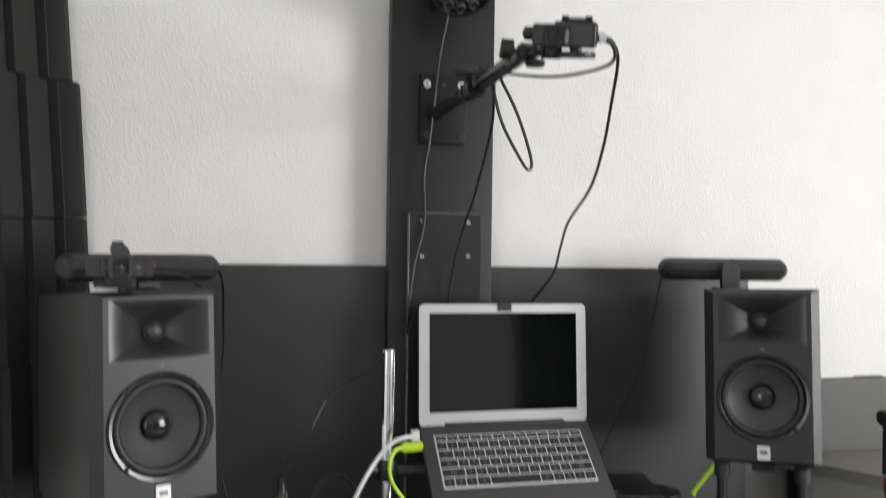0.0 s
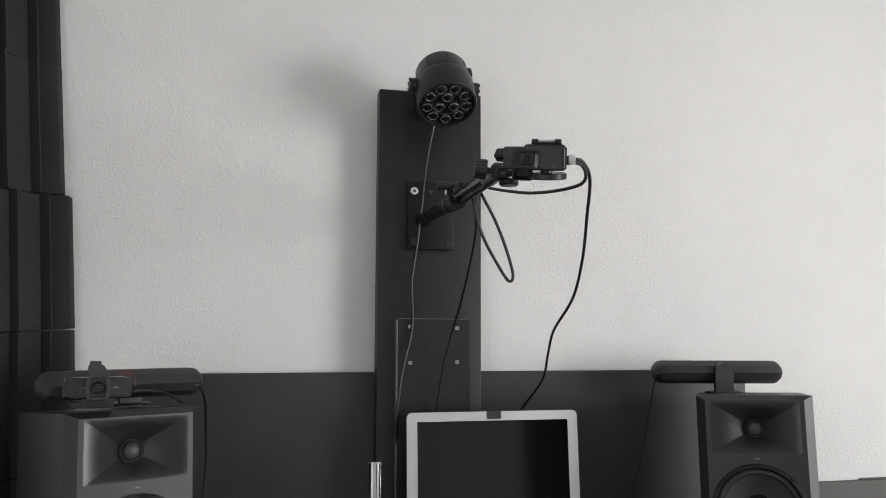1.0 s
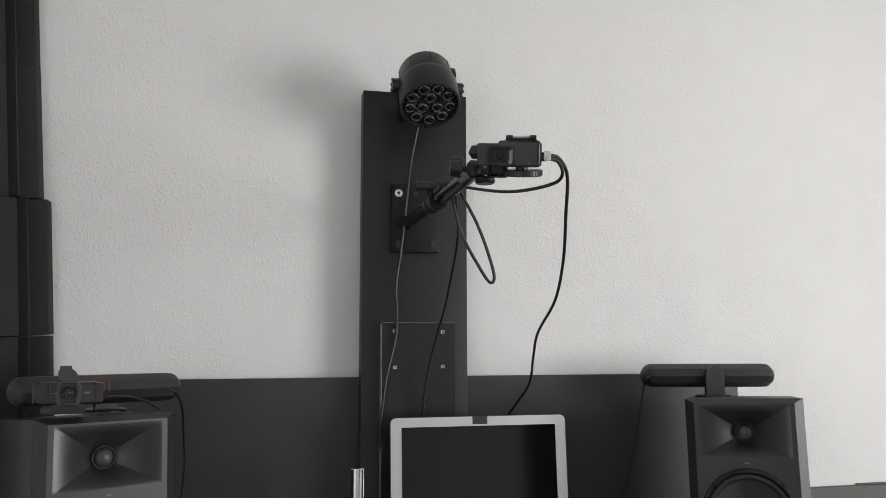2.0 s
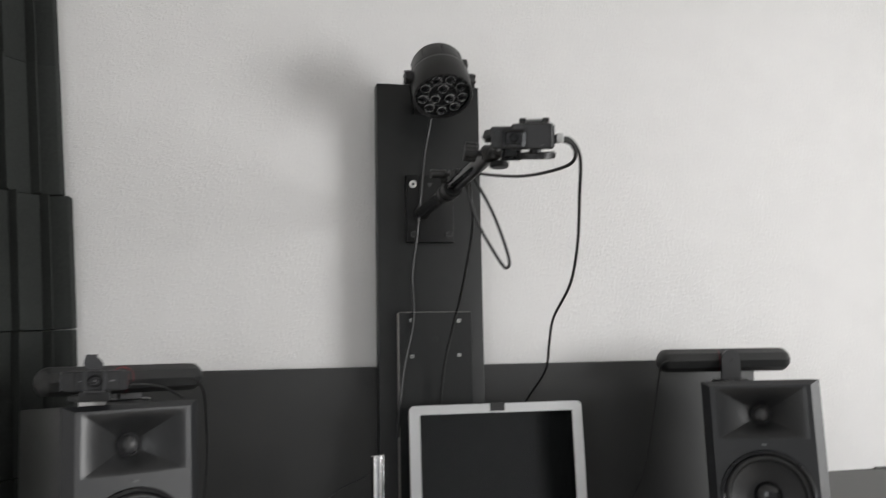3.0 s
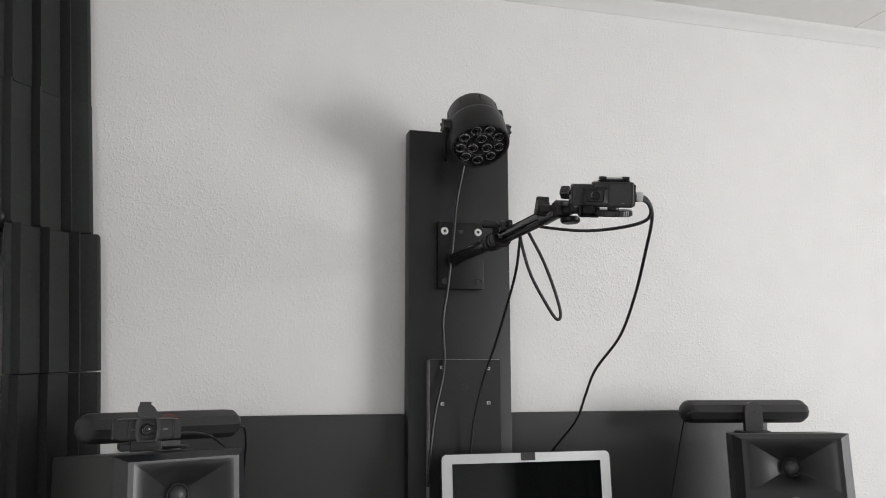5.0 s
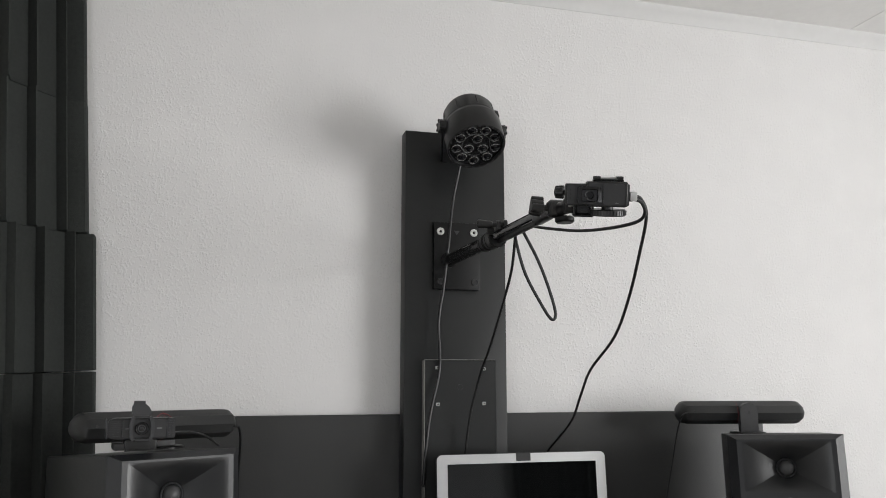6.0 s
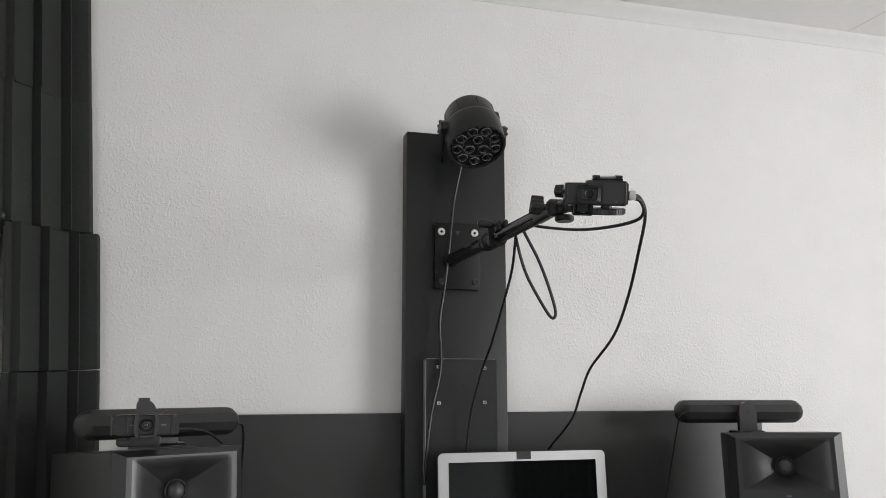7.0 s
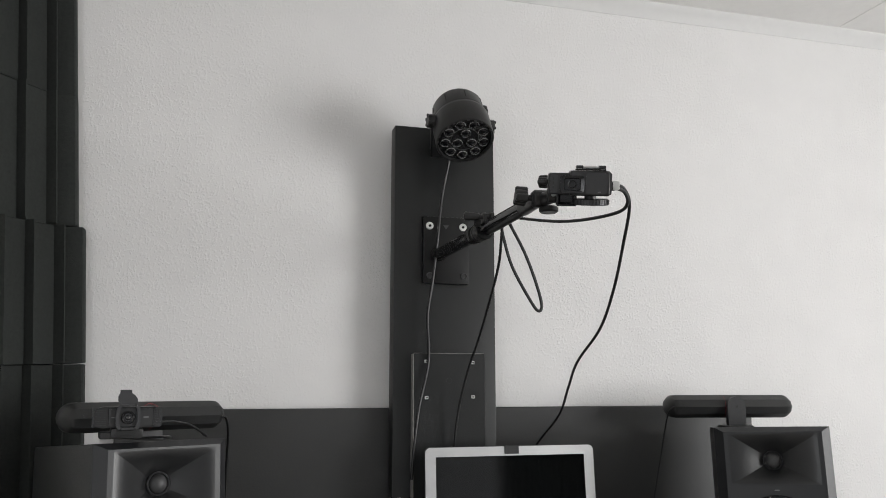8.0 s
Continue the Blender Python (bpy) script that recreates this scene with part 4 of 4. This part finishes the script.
def build_action_camera():
    c = thing("action_camera", "black action camera in an open frame on the boom", "action camera", pose(0.2312, 1.0060, 1.7905, 15, 2.0, -19))
    part("body", boxed(-0.0365, -0.0080, -0.0030, 0.022, -0.0140, 0.0120, bevel=0.0030, seg=3), PLASTIC, c)
    grip = part("side_door", prism(bmesh.new(), rounded(-0.0345, -0.0265, -0.0115, 0.0100, 0.002), -0.0038, -0.0028, STAND), GREY_PLASTIC, c)
    for k in range(3):
        part("door_slot", boxed(-0.0322, -0.0308, -0.0042, -0.0038, -0.0065 + 0.005 * k, -0.0035 + 0.005 * k), RUBBER, grip)
    cage = part("cage", boxed(-0.0120, 0.0365, -0.0055, 0.021, -0.0152, 0.0152, bevel=0.0038, seg=3), PLASTIC, c, "black camera frame")
    part("cage_edge", prism(bmesh.new(), rounded(0.0330, 0.0378, -0.0135, 0.0128, 0.002), -0.0045, 0.018, STAND), GREY_PLASTIC, cage)
    part("front_panel", prism(bmesh.new(), rounded(0.0070, 0.0325, -0.0122, 0.0125, 0.003), -0.0064, -0.0054, STAND), GREY_PLASTIC, cage)
    part("printed_mark", boxed(0.0215, 0.0250, -0.0067, -0.0064, -0.0105, -0.0098), MESH_GREY, cage)
    bm = bmesh.new()
    fill_between(bm, [(x, -0.0098, z) for x, z in rounded(-0.0235, 0.0050, -0.0118, 0.0088, 0.0040)], [(x, -0.0090, z) for x, z in rounded(-0.0190, 0.0008, -0.0088, 0.0060, 0.0025)])
    fill_between(bm, [(x, -0.0090, z) for x, z in rounded(-0.0190, 0.0008, -0.0088, 0.0060, 0.0025)], [(x, -0.0058, z) for x, z in rounded(-0.0180, -0.0002, -0.0078, 0.0050, 0.0020)])
    fill_between(bm, [(x, -0.0098, z) for x, z in rounded(-0.0235, 0.0050, -0.0118, 0.0088, 0.0040)], [(x, -0.0020, z) for x, z in rounded(-0.0240, 0.0055, -0.0123, 0.0093, 0.0042)])
    bmesh.ops.remove_doubles(bm, verts=bm.verts, dist=0.00005)
    lens = part("lens_housing", bm, GLOSS, c, "gloss black square lens housing")
    part("lens_glass", prism(bmesh.new(), rounded(-0.0184, 0.0002, -0.0082, 0.0054, 0.002), -0.0062, -0.0056, STAND), LENS, lens)
    part("lens_barrel", turned([(0.0056, 0.0062), (0.0056, 0.0070), (0.0046, 0.0073), (0.0040, 0.0066), (0.0, 0.0066)], 28, pose(-0.0091, 0, -0.0014, 90)), GLOSS, lens)
    sh = part("accessory_shoe", boxed(-0.0040, 0.0320, 0.004, 0.018, 0.0153, 0.0172, bevel=0.0005, seg=1), STEEL_BLACK, c)
    for x in (-0.0035, 0.0235):
        part("shoe_lug", boxed(x, x + 0.0080, 0.003, 0.018, 0.0173, 0.0215, bevel=0.0012, seg=2), PLASTIC, sh)
    part("bubble_level", rodded((0.0045, 0.008, 0.0192), (0.0235, 0.008, 0.0192), 0.0015, seg=12), BADGE, sh, "small pale bubble level")
    part("level_rail", boxed(0.0045, 0.0235, 0.010, 0.017, 0.0173, 0.0180), MESH_GREY, sh)
    wh = part("thumb_wheel", turned([(0.0, -0.0045), (0.0228, -0.0045), (0.0238, -0.0035), (0.0238, 0.0025), (0.0228, 0.0035), (0.0, 0.0035)], 44, pose(0.0150, 0.026, -0.0225)), PLASTIC, c)
    for k in range(40):
        part("knurl", boxed(0.0234, 0.0245, -0.0008, 0.0008, -0.0032, 0.0022, m=pose(0.0150, 0.026, -0.0225, 0, 0, 9 * k)), GREY_PLASTIC, wh)
    part("wheel_stem", rodded((0.0150, 0.016, -0.0200), (0.0150, 0.016, -0.0140), 0.007), PLASTIC, c)
    bm = boxed(-0.0260, -0.0225, 0.012, 0.032, -0.0265, -0.0130, bevel=0.0012, seg=1)
    box(bm, -0.0050, -0.0015, 0.012, 0.032, -0.0265, -0.0130, bevel=0.0012, seg=1)
    box(bm, -0.0260, -0.0015, 0.012, 0.032, -0.0285, -0.0250, bevel=0.0014, seg=1)
    box(bm, -0.0222, -0.0052, 0.016, 0.030, -0.0248, -0.0135, bevel=0.0012, seg=1)
    part("mount_bracket", bm, GLOSS, c)
    part("plug", boxed(0.0370, 0.0440, 0.004, 0.013, -0.0085, 0.0020, bevel=0.0018), GREY_PLASTIC, c)
    part("plug_tape", boxed(0.0400, 0.0485, 0.0032, 0.0138, -0.0080, 0.0036, bevel=0.0022), BADGE, c, "pale tape round the plug")


build_action_camera()

# ---- cables ----


def cable(name, points, r, mat, label, group=""):
    return solid(name, tube(bmesh.new(), points, r), mat, label, "cable", group)


cable("lamp_cable", LAMP_CABLE, 0.0027, CABLE, "black power cable hanging from the stage lamp")
cable("drop_cable", ARM_DROP_CABLE, 0.0023, CABLE_DARK, "dark grey cable dropping from the boom arm")
cable("loop_cable", LOOP_CABLE, 0.0024, CABLE, "black cable hanging in a narrow loop")
cable("camera_cable", ARC_CABLE, 0.0022, CABLE, "black cable sagging from camera to arm")
cable("camera_cable", LONG_CABLE, 0.0022, CABLE, "long black cable hanging from the action camera")
cable("bar_cable", BAR_CABLE_LEFT + BAR_CABLE_LEFT2, 0.0018, CABLE, "thin black cable hanging from the bar speaker")
cable("bar_cable", BAR_CABLE_RIGHT, 0.0016, CABLE, "thin black cable hanging from the bar speaker")
cable("thin_wire", THIN_WIRE, 0.0010, CABLE_GREY, "thin grey wire against the dark board")
cable("webcam_cable", WEBCAM_CABLE, 0.0018, CABLE, "black webcam cable lying over the monitor")
cable("webcam_cable", WEBCAM_CABLE2, 0.0006, RED, "thin red wire curled behind the webcam")


def build_charger():
    ch = thing("charger_cable", "white charger cable plugged into the laptop", "cable")
    part("cord", tube(bmesh.new(), CHARGER, 0.0036), CABLE_WHITE, ch)
    part("plug", boxed(CHARGER[0][0] - 0.010, CHARGER[0][0] + 0.004, 1.494, 1.508, CHARGER[0][2] - 0.008, CHARGER[0][2] + 0.010, bevel=0.002), CABLE_WHITE, ch)
    g = thing("green_cable", "lime green cable plugged into the laptop", "cable")
    part("cord", tube(bmesh.new(), GREEN_L, 0.0034), GREEN, g)
    p = GREEN_L[0]
    part("plug", rodded((p[0] - 0.012, p[1], p[2] - 0.001), (p[0] + 0.026, p[1] + 0.002, p[2] + 0.001), 0.0085, bevel=0.003), GREEN, g)
    solid("green_strap", tube(bmesh.new(), GREEN_R, 0.0042), GREEN, "lime green cable end beside the monitor stand", "cable")


build_charger()

# ---- small things at the back of the desk ----


def build_desk_clutter():
    for x, y, top, lean in ((-0.073, 1.50, 1.150, 6), (-0.049, 1.505, 1.158, -4)):
        jack = thing("jack_plug", "black jack plug standing on its stiff cable", "plug", pose(x, y, DESK, 0, lean, 0), "upright jack plugs")
        body = top - DESK
        part("sleeve", turned([(0.0, 0.0), (0.009, 0.0), (0.010, 0.004), (0.010, body - 0.055), (0.0085, body - 0.045), (0.0085, body - 0.012), (0.006, body - 0.004), (0.0035, body)], 24), PLASTIC, jack)
        part("ring", turned([(0.0088, body - 0.034), (0.0092, body - 0.032), (0.0092, body - 0.027), (0.0088, body - 0.025)], 24, cap=False), BADGE, jack)
        part("tail", tube(bmesh.new(), [(0, 0, body - 0.004), (0.002, 0, body + 0.012), (0.008, 0.0, body + 0.03)], 0.0018, 8, 4), CABLE, jack)
    coil = []
    for k in range(30):
        a = 2 * math.pi * k / 10
        coil.append((0.035 + 0.042 * math.cos(a), 1.520 + 0.018 * math.sin(a), 1.075 + 0.045 * math.sin(a) + 0.0012 * k))
    coil = [(0.08, 1.49, DESK + 0.003), (0.085, 1.50, DESK + 0.03)] + coil
    solid("cable_coil", tube(bmesh.new(), coil, 0.0028, 8, 4), CABLE_DARK, "loose coil of grey cable on the desk", "cable")
    unit = thing("interface_box", "black equipment box on the desk beside the laptop", "equipment box", pose(0.560, 1.500, DESK, 0, 0, -14))
    part("case", boxed(-0.060, 0.060, -0.06, 0.09, 0.0, 0.110, bevel=0.004), PLASTIC, unit)
    part("sticker", boxed(-0.040, -0.012, -0.052, -0.028, 0.1101, 0.1106), GREY_PLASTIC, unit, "dark grey sticker")
    part("printed_mark", boxed(-0.036, -0.018, -0.044, -0.036, 0.1107, 0.1109), PRINT_PALE, unit)
    pod = solid("black_pouch", turned([(0.0, 0.0), (0.050, 0.0), (0.056, 0.02), (0.056, 0.062), (0.050, 0.078), (0.0, 0.083)], 32, pose(0.655, 1.56, DESK)), RUBBER, "low round black pouch on the desk", "pouch")
    mic = thing("clip_mount", "black round clip mount on the side table", "mount", pose(1.135, 1.50, 1.10))
    part("stem", rodded((0, 0, 0), (0, 0, 0.10), 0.006), STEEL_BLACK, mic)
    part("head", rodded((-0.012, 0, 0.114), (0.055, 0, 0.114), 0.0165, bevel=0.003), PLASTIC, mic)
    red = thing("red_tool", "red handled black tool leaning against the table", "tool", pose(0.966, 1.30, 0.0))
    part("handle", turned([(0.0, 1.160), (0.010, 1.158), (0.0135, 1.150), (0.013, 1.135), (0.0105, 1.120), (0.006, 1.115)], 24), RED, red)
    part("shaft", rodded((0, 0, 0.0), (0, 0, 1.116), 0.007), STEEL_BLACK, red)


build_desk_clutter()
